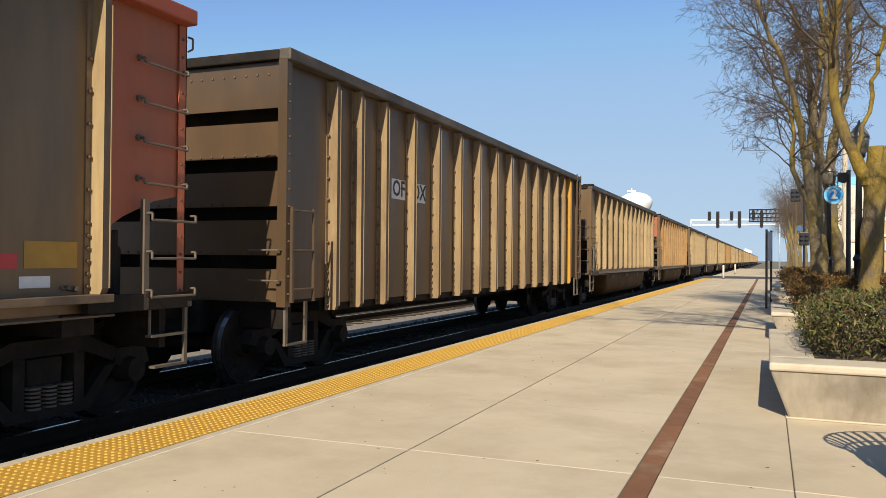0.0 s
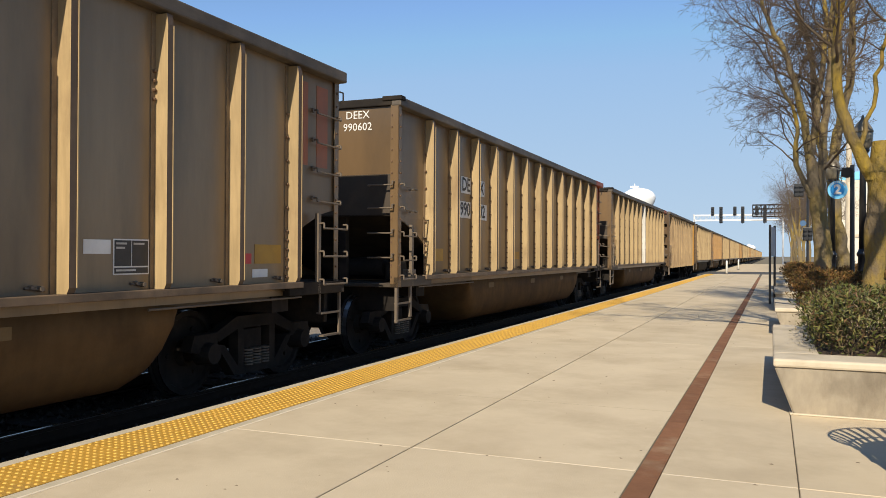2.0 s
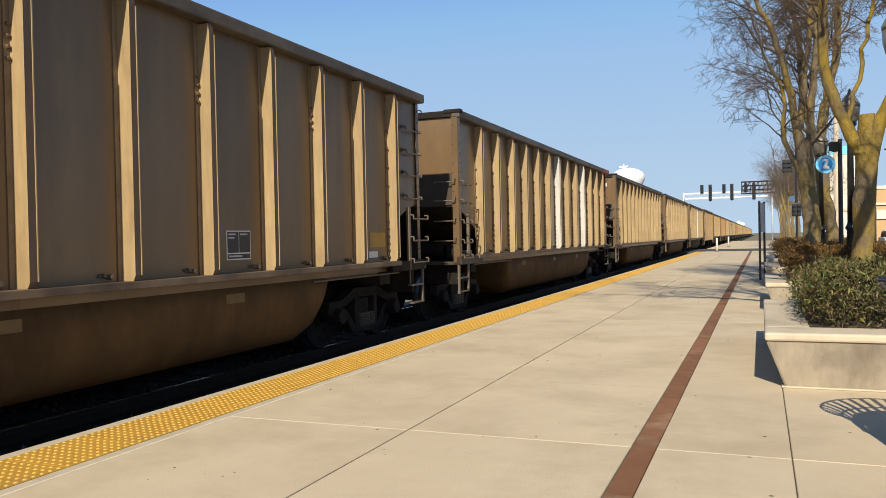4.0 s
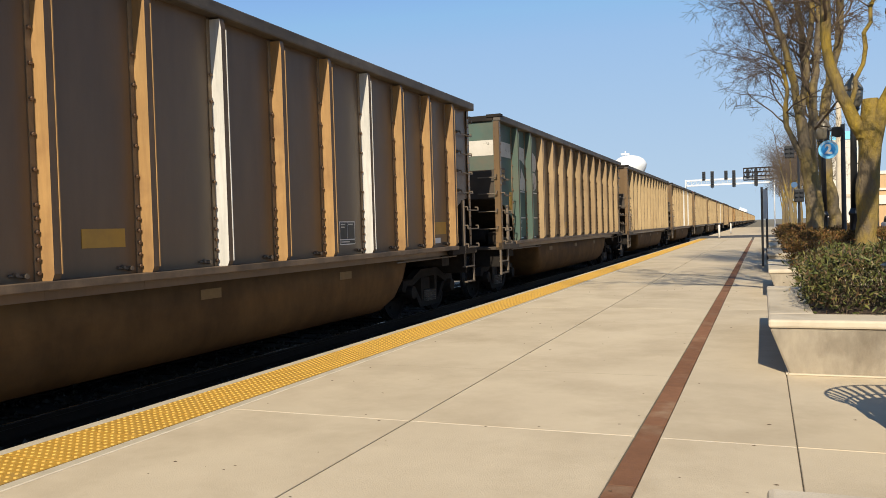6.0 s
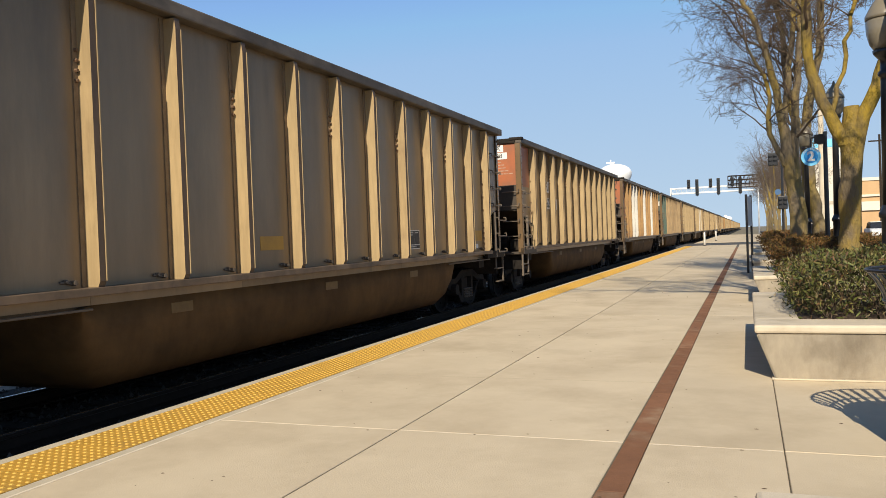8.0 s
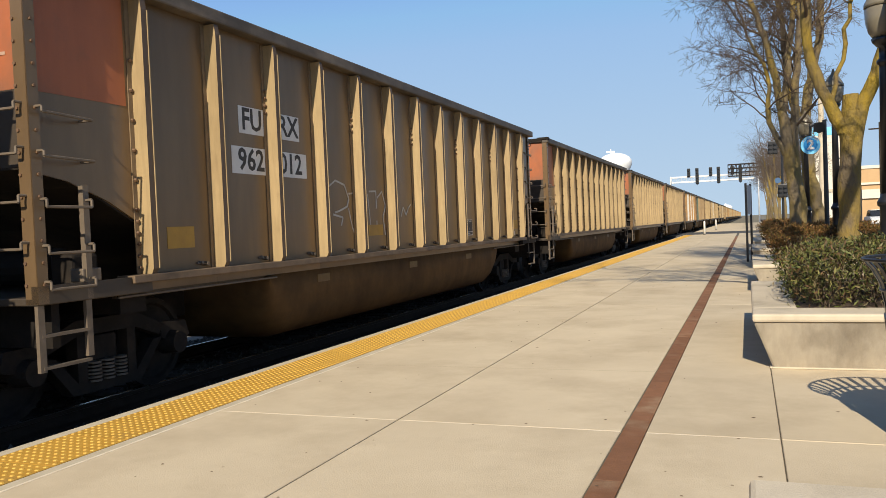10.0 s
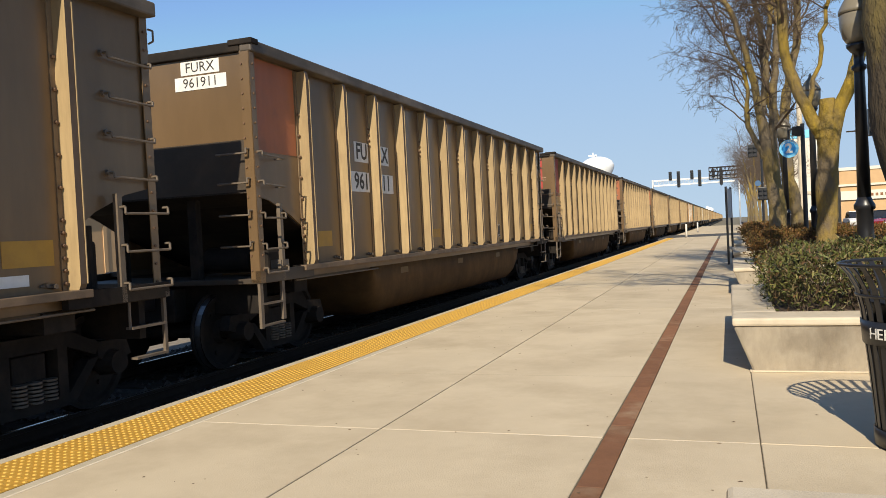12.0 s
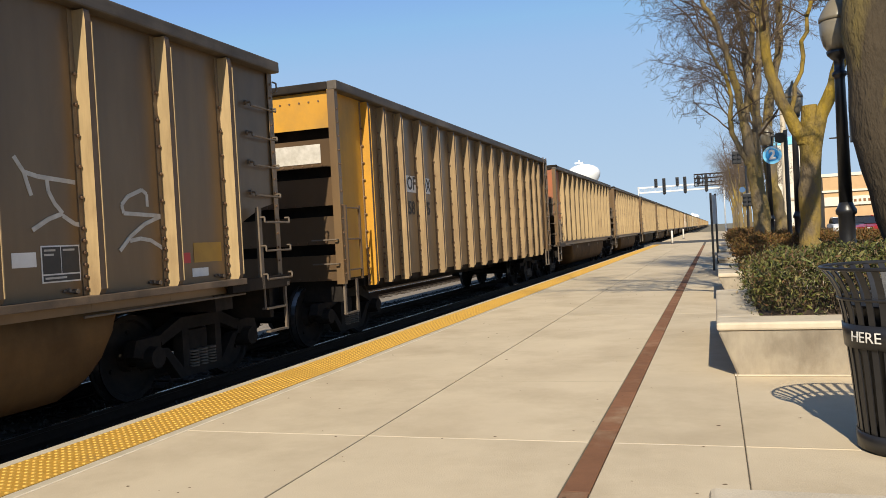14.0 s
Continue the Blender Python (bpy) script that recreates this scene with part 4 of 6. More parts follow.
def green_car(car):
    """Green paint over the first two bays with a white band, a white block emblem and stencil lines."""
    r = RIBS_A
    for i in (0, 1):
        plate(car, 1.4501, r[i] + .09, r[i + 1] - .115, 1.22, 3.70, GREEN, "faded green paint", "paint_panel")
    ribs = sorted([c for c in kids(car, "rib") if c.location.x > 0], key=lambda o: o.location.y)
    for o in ribs[:2]:
        paint(o, GREEN)
        tagged(o, "green painted post")
    for o in ribs[2:]:
        paint(o, RIBTAN)
    for o in kids(car, "side_sheet"):
        paint(o, BROWNDUST)
    plate(car, 1.4505, .12, r[0] - .12, 3.02, 3.34, WORNWHITE, "chipped white band", "band")
    bm = bmesh.new()
    box(bm, -1.42, 1.42, .044, .049, 3.02, 3.34)
    part("band", bm, WORNWHITE, car, "dusty white band")
    # a chipped white emblem of two angular and two rounded shapes, one half in each bay
    a, b = r[0] + .13, r[1] + .11
    for pts in ([(a + .24, 3.08), (a + .42, 3.34), (a + .84, 3.32), (a + .84, 2.93), (a + .62, 3.02)],
                [(a + .02, 2.36), (a + .10, 2.66), (a + .48, 2.63), (a + .54, 2.87), (a + .84, 2.60), (a + .84, 2.34)],
                [(b, 3.31), (b + .56, 3.28), (b + .76, 3.20), (b + .83, 3.06), (b + .78, 2.90), (b + .66, 2.83), (b + .45, 2.85), (b + .45, 3.04), (b, 3.04)],
                [(b, 2.38), (b, 2.66), (b + .42, 2.66), (b + .45, 2.80), (b + .66, 2.80), (b + .78, 2.70), (b + .81, 2.54), (b + .72, 2.42), (b + .58, 2.37)]):
        bm = bmesh.new()
        prism(bm, pts, "x", 1.4545, 1.457)
        part("emblem_block", bm, WORNWHITE, car, "chipped white emblem shape")
    bm = bmesh.new()
    for c in (a + .04, a + .32, b + .02, b + .30, b + .55):
        box(bm, 1.4545, 1.456, c, c + .17, 1.82, 2.06)
    tagged(part("stencil_line", bm, GHOST, car, "ghost of painted-over figures"), kind="stuff")
    for z in (2.30, 1.70, 1.24):
        for i in (0, 1):
            plate(car, 1.4545, r[i] + .11, r[i + 1] - .14, z, z + .022, WHITEPAINT, "white stencil rule", "rule")
    writing("lettering", "LD LMT", .12, WHITEPAINT, car, pose(1.456, r[0] + .45, 1.60) @ SIDE)
    writing("lettering", "LT WT", .12, WHITEPAINT, car, pose(1.456, r[0] + .45, 1.45) @ SIDE)
    plate(car, 1.4545, .20, .72, 2.42, 2.78, SOOTSHADE, "brown board with dull yellow lettering", "board")
    for i, t in enumerate(("ROTARY", "COUPLER", "END")):
        writing("lettering", t, .11, REFLECT, car, pose(1.4595, .46, 2.70 - .10 * i) @ SIDE)
    plate(car, 1.4545, .98, 1.15, 1.86, 2.28, REFLECT, "orange reflector strip", "reflector")


TRAVEL = [(0, 0.0), (1.5, 27.45), (3.0, 55.15), (5.5, 100.58), (6.0, 109.63), (6.5, 118.83), (7.5, 137.07), (10.0, 182.8), (11.0, 201.15), (12.0, 219.95), (14.0, 256.32)]
FIRST, LAST = -27, 15
CARS = {}


def start_y(k):
    return 6.13 - LENGTH - PITCH * k


def train():
    tub, plain, flat = tub_car(), tub_car(False), flat_car()
    for k in range(FIRST, LAST + 1):
        src = flat if k in (-1, 14) else tub if k > -5 else plain
        car = copy_thing(src, pose(TRACK, start_y(k), RAILZ))
        CARS[k] = car
        what = "straight-sided sooty coal gondola with tapered posts on the rails" if src is flat else "dusty brown twin-tub coal car with tapered side posts on the rails"
        tagged(car, what, "coal car", "cars of the coal train")
    for o in (tub, plain, flat):
        for c in (*o.children_recursive, o):
            bpy.data.objects.remove(c)
    C = CARS
    shades = [None, ORANGE, None, RED, None, None]
    for k in range(FIRST, -1):
        dress(C[k], k, near=shades[k % 6], rust=k % 4 == 1)
    dress(C[-1], -1)
    dress(C[0], 0, far=RED, white=(6,))
    dress(C[1], 1, far=RED)
    dress(C[2], 2, far=None)
    for a, b in ((.13, .40), (.60, .86)):
        plate(C[2], 1.4502, RIBS_A[-1] + a, RIBS_A[-1] + b, 2.6, 3.6, ORANGE, "panel of orange paint", "paint_panel")
    dress(C[3], 3, near=None, far=RED, white=(6, 9))
    dress(C[4], 4)
    dress(C[5], 5, near=GREEN)
    dress(C[6], 6, near=ORANGE, far=BROWNDUST, side_end=RUST, white=(2, 3, 6, 9), rust=True)
    dress(C[7], 7, near=ORANGE, side_end=DUST)
    patch(C[7], ORANGE, 2.7)
    dress(C[8], 8, near=ORANGE, side_end=DUST)
    dress(C[9], 9, near=ORANGE, side_end=DUST)
    patch(C[9], ORANGE)
    dress(C[10], 10, near=ORANGE, side_end=DUST)
    patch(C[10], ORANGE, 2.72)
    dress(C[11], 11)
    bm = bmesh.new()
    box(bm, -.95, 1.17, .0455, .0495, 2.74, 3.66)
    part("paint_panel", bm, CRIMSON, C[11], "panel of bright red paint")
    patch(C[11], CRIMSON, 2.5)
    dress(C[12], 12)
    patch(C[12], ORANGE, 2.6)
    dress(C[13], 13, near=ORANGE)
    dress(C[14], 14, near=GOLD)
    for name in ("side_sheet", "corner_post"):
        for o in kids(C[14], name):
            paint(o, DUST)
    posts = sorted([c for c in kids(C[14], "rib") if c.location.x > 0], key=lambda o: o.location.y)
    for o in posts:
        paint(o, RIBTAN)
    paint(posts[0], GOLD)
    posts = sorted([c for c in kids(C[-1], "rib") if c.location.x > 0], key=lambda o: o.location.y)
    for o in posts:
        paint(o, RIBTAN)
    paint(posts[-1], GOLD)
    bm = bmesh.new()
    box(bm, .1, 1.25, .072, .0765, 2.74, 3.02)
    part("stencil_board", bm, CHALK, C[14], "worn pale stencil board")
    marks(C[-1], "OF", "OX", "", "", ribs=RIBS_B)
    marks(C[0], "DE", "EX", "990", "292", False)
    marks(C[1], "DE", "EX", "990", "602")
    end_marks(C[1], "DEEX", "990602", False, 0)
    marks(C[2], "FU", "RX", "962", "326")
    end_marks(C[2], "FURX", "962326", True, 0)
    end_marks(C[6], "DEEX", "990462", False, 1, FADEDWHITE)
    marks(C[7], "FU", "RX", "962", "328")
    end_marks(C[7], "FURX", "962328", True, 5)
    marks(C[10], "FU", "RX", "962", "012")
    end_marks(C[10], "FURX", "962012", True, 5)
    marks(C[11], "ND", "YX", "966", "373", False)
    end_marks(C[11], "NDYX", "966373", False, 5)
    marks(C[12], "FU", "RX", "961", "911")
    end_marks(C[12], "FURX", "961911", True, 0)
    marks(C[14], "OF", "OX", "58", "45", ribs=RIBS_B)
    cluster = bolt_cluster()
    few = bpy.data.meshes.new("bolts")
    cluster.to_mesh(few)
    cluster.free()
    few.materials.append(BOLT)
    for k in (2, 4, 7, 8, 10, 11, 12, 13):
        posts = sorted([c for c in kids(C[k], "rib") if c.location.x > 0], key=lambda o: o.location.y)
        for i, o in enumerate(posts[1:-1]):
            for c in kids(o, "bolts"):
                if i % 2:
                    c.data = few
                else:
                    bpy.data.objects.remove(c)
    green_car(C[5])
    for k, m in ((2, PALEDUST), (8, PALEDUST), (11, PALEDUST), (6, BROWNDUST), (14, TANDUST)):
        for o in kids(C[k], "side_sheet"):
            paint(o, m)
    for k in (0, 1, 3):
        chord_end(C[k], CHORD_RED)
    y = RIBS_A
    scrawl(C[15], [
        [(y[-4] + 0.34, 2.37), (y[-4] + 0.43, 2.25), (y[-4] + 0.46, 2.15), (y[-4] + 0.49, 2.06)],
        [(y[-4] + 0.43, 2.25), (y[-4] + 0.57, 2.22), (y[-4] + 0.97, 2.19)],
        [(y[-4] + 0.66, 2.20), (y[-4] + 0.67, 2.10), (y[-4] + 0.73, 2.00), (y[-4] + 0.81, 1.92), (y[-4] + 0.65, 1.87), (y[-4] + 0.48, 1.78)],
        [(y[-4] + 0.81, 1.90), (y[-4] + 0.94, 1.83), (y[-4] + 1.02, 1.82), (y[-4] + 1.03, 1.96)],
        [(y[-3] + 0.81, 2.00), (y[-3] + 0.81, 2.12), (y[-3] + 0.74, 2.16), (y[-3] + 0.54, 2.09), (y[-3] + 0.45, 2.01), (y[-3] + 0.47, 1.93), (y[-3] + 1.01, 1.91), (y[-3] + 0.75, 1.83), (y[-3] + 0.54, 1.71), (y[-3] + 0.39, 1.58)],
        [(y[-3] + 0.54, 1.67), (y[-3] + 0.68, 1.69), (y[-3] + 0.83, 1.67), (y[-3] + 1.08, 1.55)],
        [(y[-3] + 1.08, 1.55), (y[-3] + 1.06, 1.64), (y[-3] + 1.06, 1.75)]], .019)
    scrawl(C[10], [
        [(y[3] + 0.33, 2.13), (y[3] + 0.50, 2.21), (y[3] + 0.75, 2.16), (y[3] + 0.87, 1.97), (y[3] + 0.81, 1.86), (y[3] + 0.58, 1.80), (y[3] + 0.46, 1.78)],
        [(y[3] + 0.85, 1.84), (y[3] + 0.95, 1.56), (y[3] + 1.09, 1.38)],
        [(y[3] + 0.41, 1.75), (y[3] + 0.68, 1.71), (y[3] + 0.62, 1.60)],
        [(y[3] + 0.87, 2.04), (y[3] + 1.01, 2.05)],
        [(y[4] + 0.39, 2.05), (y[4] + 0.47, 1.45)],
        [(y[4] + 0.44, 2.09), (y[4] + 0.67, 2.10), (y[4] + 0.67, 1.84)],
        [(y[4] + 0.71, 2.00), (y[4] + 0.88, 2.10), (y[4] + 0.99, 1.88), (y[4] + 0.89, 1.72), (y[4] + 0.94, 1.44)],
        [(y[4] + 0.67, 1.66), (y[4] + 0.67, 1.48)],
        [(y[5] + 0.49, 1.72), (y[5] + 0.59, 1.87), (y[5] + 0.69, 1.74), (y[5] + 0.80, 1.86), (y[5] + 0.90, 1.92)]], .012)
    plate(C[2], 1.4505, y[-4] + .24, y[-4] + .53, 1.52, 1.64, WHITEPAINT, "white label with worn print", "tag")
    plate(C[1], 1.4505, y[-1] - .19, y[-1] - .095, 1.30, 2.15, REFLECT, "upright orange strip beside a post", "reflector")
    plate(C[15], 1.4505, y[-4] + .26, y[-4] + .50, 1.48, 1.60, WHITEPAINT, "white label with worn print", "tag")
    for k in range(-3, LAST + 1):
        if k in (-1, 14):
            continue
        y = RIBS_A
        plate(C[k], 1.4505, y[-2] + .42, y[-2] + .92, 1.42, 1.63, REFLECT, "yellow reflector strip", "reflector")
        if k != 5:
            plate(C[k], 1.4505, y[0] + .34, y[0] + .74, 1.42, 1.63, REFLECT, "yellow reflector strip", "reflector")
        plate(C[k], 1.4505, y[4] + .38, y[4] + .86, 1.44, 1.60, REFLECT, "yellow reflector strip", "reflector")
        plate(C[k], 1.4505, y[-2] + .18, y[-2] + .36, 1.42, 1.53, PINK, "small red placard")
        plate(C[k], 1.4505, y[-2] + .38, y[-2] + .66, 1.27, 1.36, WHITEPAINT, "small white tag", "tag")
        data_box(C[k], {2: y[-4] + .56, 3: y[-5] + .26, 15: y[-4] + .55}.get(k, y[-4] + .38 if k % 2 else y[-5] + .36))


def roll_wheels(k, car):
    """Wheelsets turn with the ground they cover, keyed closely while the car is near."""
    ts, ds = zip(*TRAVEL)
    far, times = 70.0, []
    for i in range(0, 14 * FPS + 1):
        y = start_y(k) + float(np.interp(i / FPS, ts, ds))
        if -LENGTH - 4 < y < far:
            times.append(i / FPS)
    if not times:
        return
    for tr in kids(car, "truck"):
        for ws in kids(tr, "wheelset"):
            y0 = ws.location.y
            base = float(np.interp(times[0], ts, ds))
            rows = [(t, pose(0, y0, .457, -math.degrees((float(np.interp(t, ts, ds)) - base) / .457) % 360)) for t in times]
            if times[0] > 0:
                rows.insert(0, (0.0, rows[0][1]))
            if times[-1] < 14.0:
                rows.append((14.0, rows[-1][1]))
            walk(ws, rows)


def motions():
    for k, car in CARS.items():
        walk(car, [(t, pose(TRACK, start_y(k) + d, RAILZ)) for t, d in TRAVEL])
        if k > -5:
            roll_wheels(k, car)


ballast_stones()
rails()
slabs()
train()

# ---- planters, hedges, litter bin ----


def planter(x0, x1, y0, y1, label, top=0.49):
    """Precast planter: tapering walls, a thick rounded rim, soil inside."""
    c = empty("planter", pose(x0, y0, 0))
    w, d = x1 - x0, y1 - y0
    t = 0.15
    bm = bmesh.new()
    low = [bm.verts.new(p) for p in ((t, t, 0), (w - t, t, 0), (w - t, d - t, 0), (t, d - t, 0))]
    up = [bm.verts.new(p) for p in ((0, 0, top - .075), (w, 0, top - .075), (w, d, top - .075), (0, d, top - .075))]
    bm.faces.new(list(reversed(low)))
    bm.faces.new(up)
    for i in range(4):
        bm.faces.new((low[i], low[(i + 1) % 4], up[(i + 1) % 4], up[i]))
    bmesh.ops.bevel(bm, geom=[e for e in bm.edges], offset=.012, segments=2, affect="EDGES")
    part("body", bm, PLANTERBODY, c)
    r = 0.36
    k = 0
    for a in ((0, w, 0, r + .12), (0, w, d - r, d), (0, r, r + .123, d - r - .003), (w - r, w, r + .123, d - r - .003)):
        bm = bmesh.new()
        box(bm, a[0] - .012, a[1] + .012, a[2] - .012 if a[2] == 0 else a[2], a[3] + .012 if a[3] == d else a[3], top - .072, top, .02)
        part("rim", bm, PLANTER, c)
        k += 1
    for x0b, x1b, y0b, y1b in ((t - .015, w - t, t - .03, t - .002), (t - .03, t - .002, t - .03, d - t)):
        bm = bmesh.new()
        box(bm, x0b, x1b, y0b, y1b, .001, .016, .005)
        part("foot_bead", bm, PLANTER, c, "pale sealant bead along the foot")
    bm = bmesh.new()
    box(bm, r + .01, w - r - .01, r + .13, d - r - .01, top - .073, top - .02)
    part("soil", bm, SOIL, c)
    tagged(c, label, "planter", "planters on the platform")
    return c


def hedge(x0, x1, y0, y1, z0, z1, n, mat, seed, label, size=0.03):
    """Clipped shrub: short stems with many small folded leaves, uneven outline."""
    rng = np.random.default_rng(seed)
    c = empty("hedge", pose((x0 + x1) / 2, (y0 + y1) / 2, z0))
    w, d, h = x1 - x0, y1 - y0, z1 - z0
    p = rng.uniform(-.5, .5, (n, 3))
    p[:, 2] = rng.random(n) ** 0.6
    side = rng.random(n)
    f = side < .42
    ax = rng.integers(0, 2, n)
    sg = np.where(rng.random(n) < .5, -.5, .5)
    for i in (0, 1):
        m = f & (ax == i)
        p[m, i] = sg[m] + rng.normal(0, .035, m.sum())
    m = side > .5
    p[m, 2] = 1 + rng.normal(0, .06, m.sum())
    bumps = np.array([noise.noise(Vector((a * w * 1.7 + seed, b * d * 1.7, 3.1))) for a, b in p[:, :2]])
    q = np.stack([p[:, 0] * w * (1 - .10 * (p[:, 2] > .85)), p[:, 1] * d * (1 - .06 * (p[:, 2] > .85)), p[:, 2] * h * (.88 + .22 * bumps)], 1)
    q[:, 2] = np.maximum(q[:, 2], .01)
    u = rng.normal(0, 1, (n, 3))
    u[:, 2] = np.abs(u[:, 2]) * 1.1
    u /= np.linalg.norm(u, axis=1)[:, None]
    v = np.cross(u, rng.normal(0, 1, (n, 3)))
    v /= np.linalg.norm(v, axis=1)[:, None] + 1e-9
    nn = np.cross(u, v)
    s = (size * rng.uniform(.6, 1.4, n))[:, None]
    a, b = q, q + u * s * 2
    mid = q + u * s * .9
    l, r = mid + v * s * .31 + nn * s * .15, mid - v * s * .31 + nn * s * .15
    verts = np.stack([a, l, b, r], 1).reshape(-1, 3)
    i = 4 * np.arange(n)[:, None]
    faces = np.concatenate([i + np.array([[0, 2, 1]]), i + np.array([[0, 3, 2]])])
    me = bpy.data.meshes.new("foliage")
    me.from_pydata(verts.tolist(), [], faces.tolist())
    me.materials.append(mat)
    o = new("foliage", me)
    o.parent = c
    tagged(o, kind="stuff")
    bm = bmesh.new()
    for _ in range(int(60 * w * d) + 30):
        x, y = rng.uniform(-.46, .46) * w, rng.uniform(-.46, .46) * d
        e = Vector((x + rng.normal(0, .12), y + rng.normal(0, .12), h * rng.uniform(.7, 1.04)))
        rod(bm, (x, y, 0), e, .006, .002, 4)
    o = part("stem_tangle", bm, TWIG, c)
    tagged(o, kind="stuff")
    tagged(c, label, "hedge")


def litter_bin(x, y):
    c = empty("litter_bin", pose(x, y, 0))
    n = 30
    # slats flare outwards to the rim
    prof = [(.265, .06), (.275, .2), (.295, .45), (.315, .66), (.33, .80), (.355, .92), (.395, 1.0), (.435, 1.05)]

    def strip(half, out):
        bm = bmesh.new()
        rows = []
        for r, z in prof:
            rows.append([bm.verts.new(p) for p in ((r, -half, z), (r + out, -half, z), (r + out, half, z), (r, half, z))])
        for a, b in zip(rows, rows[1:]):
            for i in range(4):
                bm.faces.new((a[i], a[(i + 1) % 4], b[(i + 1) % 4], b[i]))
        bm.faces.new(rows[0])
        bm.faces.new(rows[-1])
        bmesh.ops.recalc_face_normals(bm, faces=bm.faces[:])
        return bm
    first = part("slat", strip(.018, .007), BLACK, c)
    for i in range(1, n):
        again(first, pose(0, 0, 0, 0, 0, 360 * i / n))

    def band(name, r0, r1, z0, z1, label=""):
        bm = bmesh.new()
        k = 48
        rr = [[bm.verts.new((r * math.cos(6.28318 * i / k), r * math.sin(6.28318 * i / k), z)) for i in range(k)] for r, z in ((r0 - .012, z0), (r0, z0), (r1, z1), (r1 - .012, z1))]
        for a, b in zip(rr, rr[1:] + rr[:1]):
            for i in range(k):
                bm.faces.new((a[i], a[(i + 1) % k], b[(i + 1) % k], b[i])).smooth = True
        bmesh.ops.recalc_face_normals(bm, faces=bm.faces[:])
        return part(name, bm, BLACK, c, label)
    band("base_ring", .285, .288, .015, .11)
    band("letter_band", .328, .338, .60, .735, "smooth black band with white lettering")
    band("hoop", .358, .362, .87, .885)
    bm = bmesh.new()
    pts = [(.44 * math.cos(6.28318 * i / 40), .44 * math.sin(6.28318 * i / 40), 1.055) for i in range(41)]
    bent(bm, pts, .011, 6)
    part("rim", bm, BLACK, c)
    bm = bmesh.new()
    lathe(bm, [(.22, .10), (.25, .12), (.285, .82), (.30, .84)], sides=28)
    part("liner", bm, BLACK, c, "dark plastic liner")
    bm = bmesh.new()
    lathe(bm, [(.27, 0), (.27, .015), (.26, .02)], sides=28)
    part("foot", bm, BLACK, c)
    # letters wrapped round the band, one by one
    for i, ch in enumerate("HERE"):
        if ch != " ":
            an = 210 + 8.0 * i
            writing("letter", ch, .086, WHITEPAINT, c, pose(0, 0, 0, 0, 0, an) @ pose(.346, 0, .668) @ SIDE)
    tagged(c, "black slatted steel litter bin with flared rim and white lettering", "litter bin")


GREENCLOTH = material("green_cloth", (0.25, 0.45, 0.12), (0.2, 0.4, 0.1), 4, 0.8)

# ---- lamps, signs, posts ----


def street_lamp(x, y, low=0.42, globe_z=3.42):
    c = empty("street_lamp", pose(x, y, 0))
    bm = bmesh.new()
    lathe(bm, [(.16, 0), (.16, .10), (.12, .16), (.092, .3), (.088, 1.0), (.082, 1.12), (.082, 1.36), (.104, 1.38), (.104, 1.42), (.08, 1.46), (.068, 1.50)], sides=20)
    part("base", bm, BLACK, c)
    bm = bmesh.new()
    lathe(bm, [(.068, 1.49), (.052, globe_z - .55), (.052, globe_z - .52), (.075, globe_z - .50), (.075, globe_z - .47), (.05, globe_z - .45), (.05, globe_z - .34), (.075, globe_z - .32), (.115, globe_z - .27), (.12, globe_z - .24)], sides=16)
    part("pole", bm, BLACK, c)
    bm = bmesh.new()
    lathe(bm, [(.10, globe_z - .24), (.145, globe_z - .17), (.172, globe_z - .06), (.178, globe_z + .05), (.165, globe_z + .10)], sides=24)
    part("globe", bm, GLOBE, c, "clouded acorn globe")
    bm = bmesh.new()
    lathe(bm, [(.182, globe_z + .08), (.182, globe_z + .115), (.145, globe_z + .19), (.09, globe_z + .28), (.05, globe_z + .31), (.03, globe_z + .36), (.012, globe_z + .42)], sides=24)
    part("cap", bm, GLOBE, c, "ribbed glass cap with finial")
    tagged(c, "black cast post lamp with a clouded acorn globe", "street lamp", "lamps along the platform")
    return c


def track_sign(x, y, z):
    """Round blue sign with the track number, on its own arm and post."""
    c = empty("track_sign", pose(x, y, 0))
    bm = bmesh.new()
    rod(bm, (.30, .06, 0), (.30, .06, z + .55), .055, .045, 12)
    bent(bm, [(.30, .06, z + .48), (0, .06, z + .42), (0, .06, z + .2)], .018)
    part("post", bm, BLACK, c)
    bm = bmesh.new()
    rod(bm, (0, .02, z), (0, .05, z), .205, sides=36)
    part("disc", bm, LIGHTBLUE, c, "pale blue rimmed disc")
    bm = bmesh.new()
    rod(bm, (0, .012, z), (0, .0195, z), .145, sides=36)
    part("inner_disc", bm, BLUE, c, "deep blue disc")
    writing("number", "2", .30, WHITEPAINT, c, pose(0, .0085, z) @ END, bold=.012)
    for i in range(9):
        an = radians(145 - 110 * i / 8)
        bm = bmesh.new()
        box(bm, -.011, .011, .014, .0195, -.016, .016)
        part("rim_mark", bm, WHITEPAINT, c, at=pose(.177 * math.cos(an), 0, z + .177 * math.sin(an)))
    bm = bmesh.new()
    rod(bm, (.18, -.18, z + .36), (.18, .10, z + .40), .12, .06, 16)
    box(bm, .08, .30, .06, .24, z + .30, z + .50, .02)
    part("loudspeaker", bm, BLACK, c, "black horn loudspeaker")
    tagged(c, "round blue track number sign under a black loudspeaker", "sign")


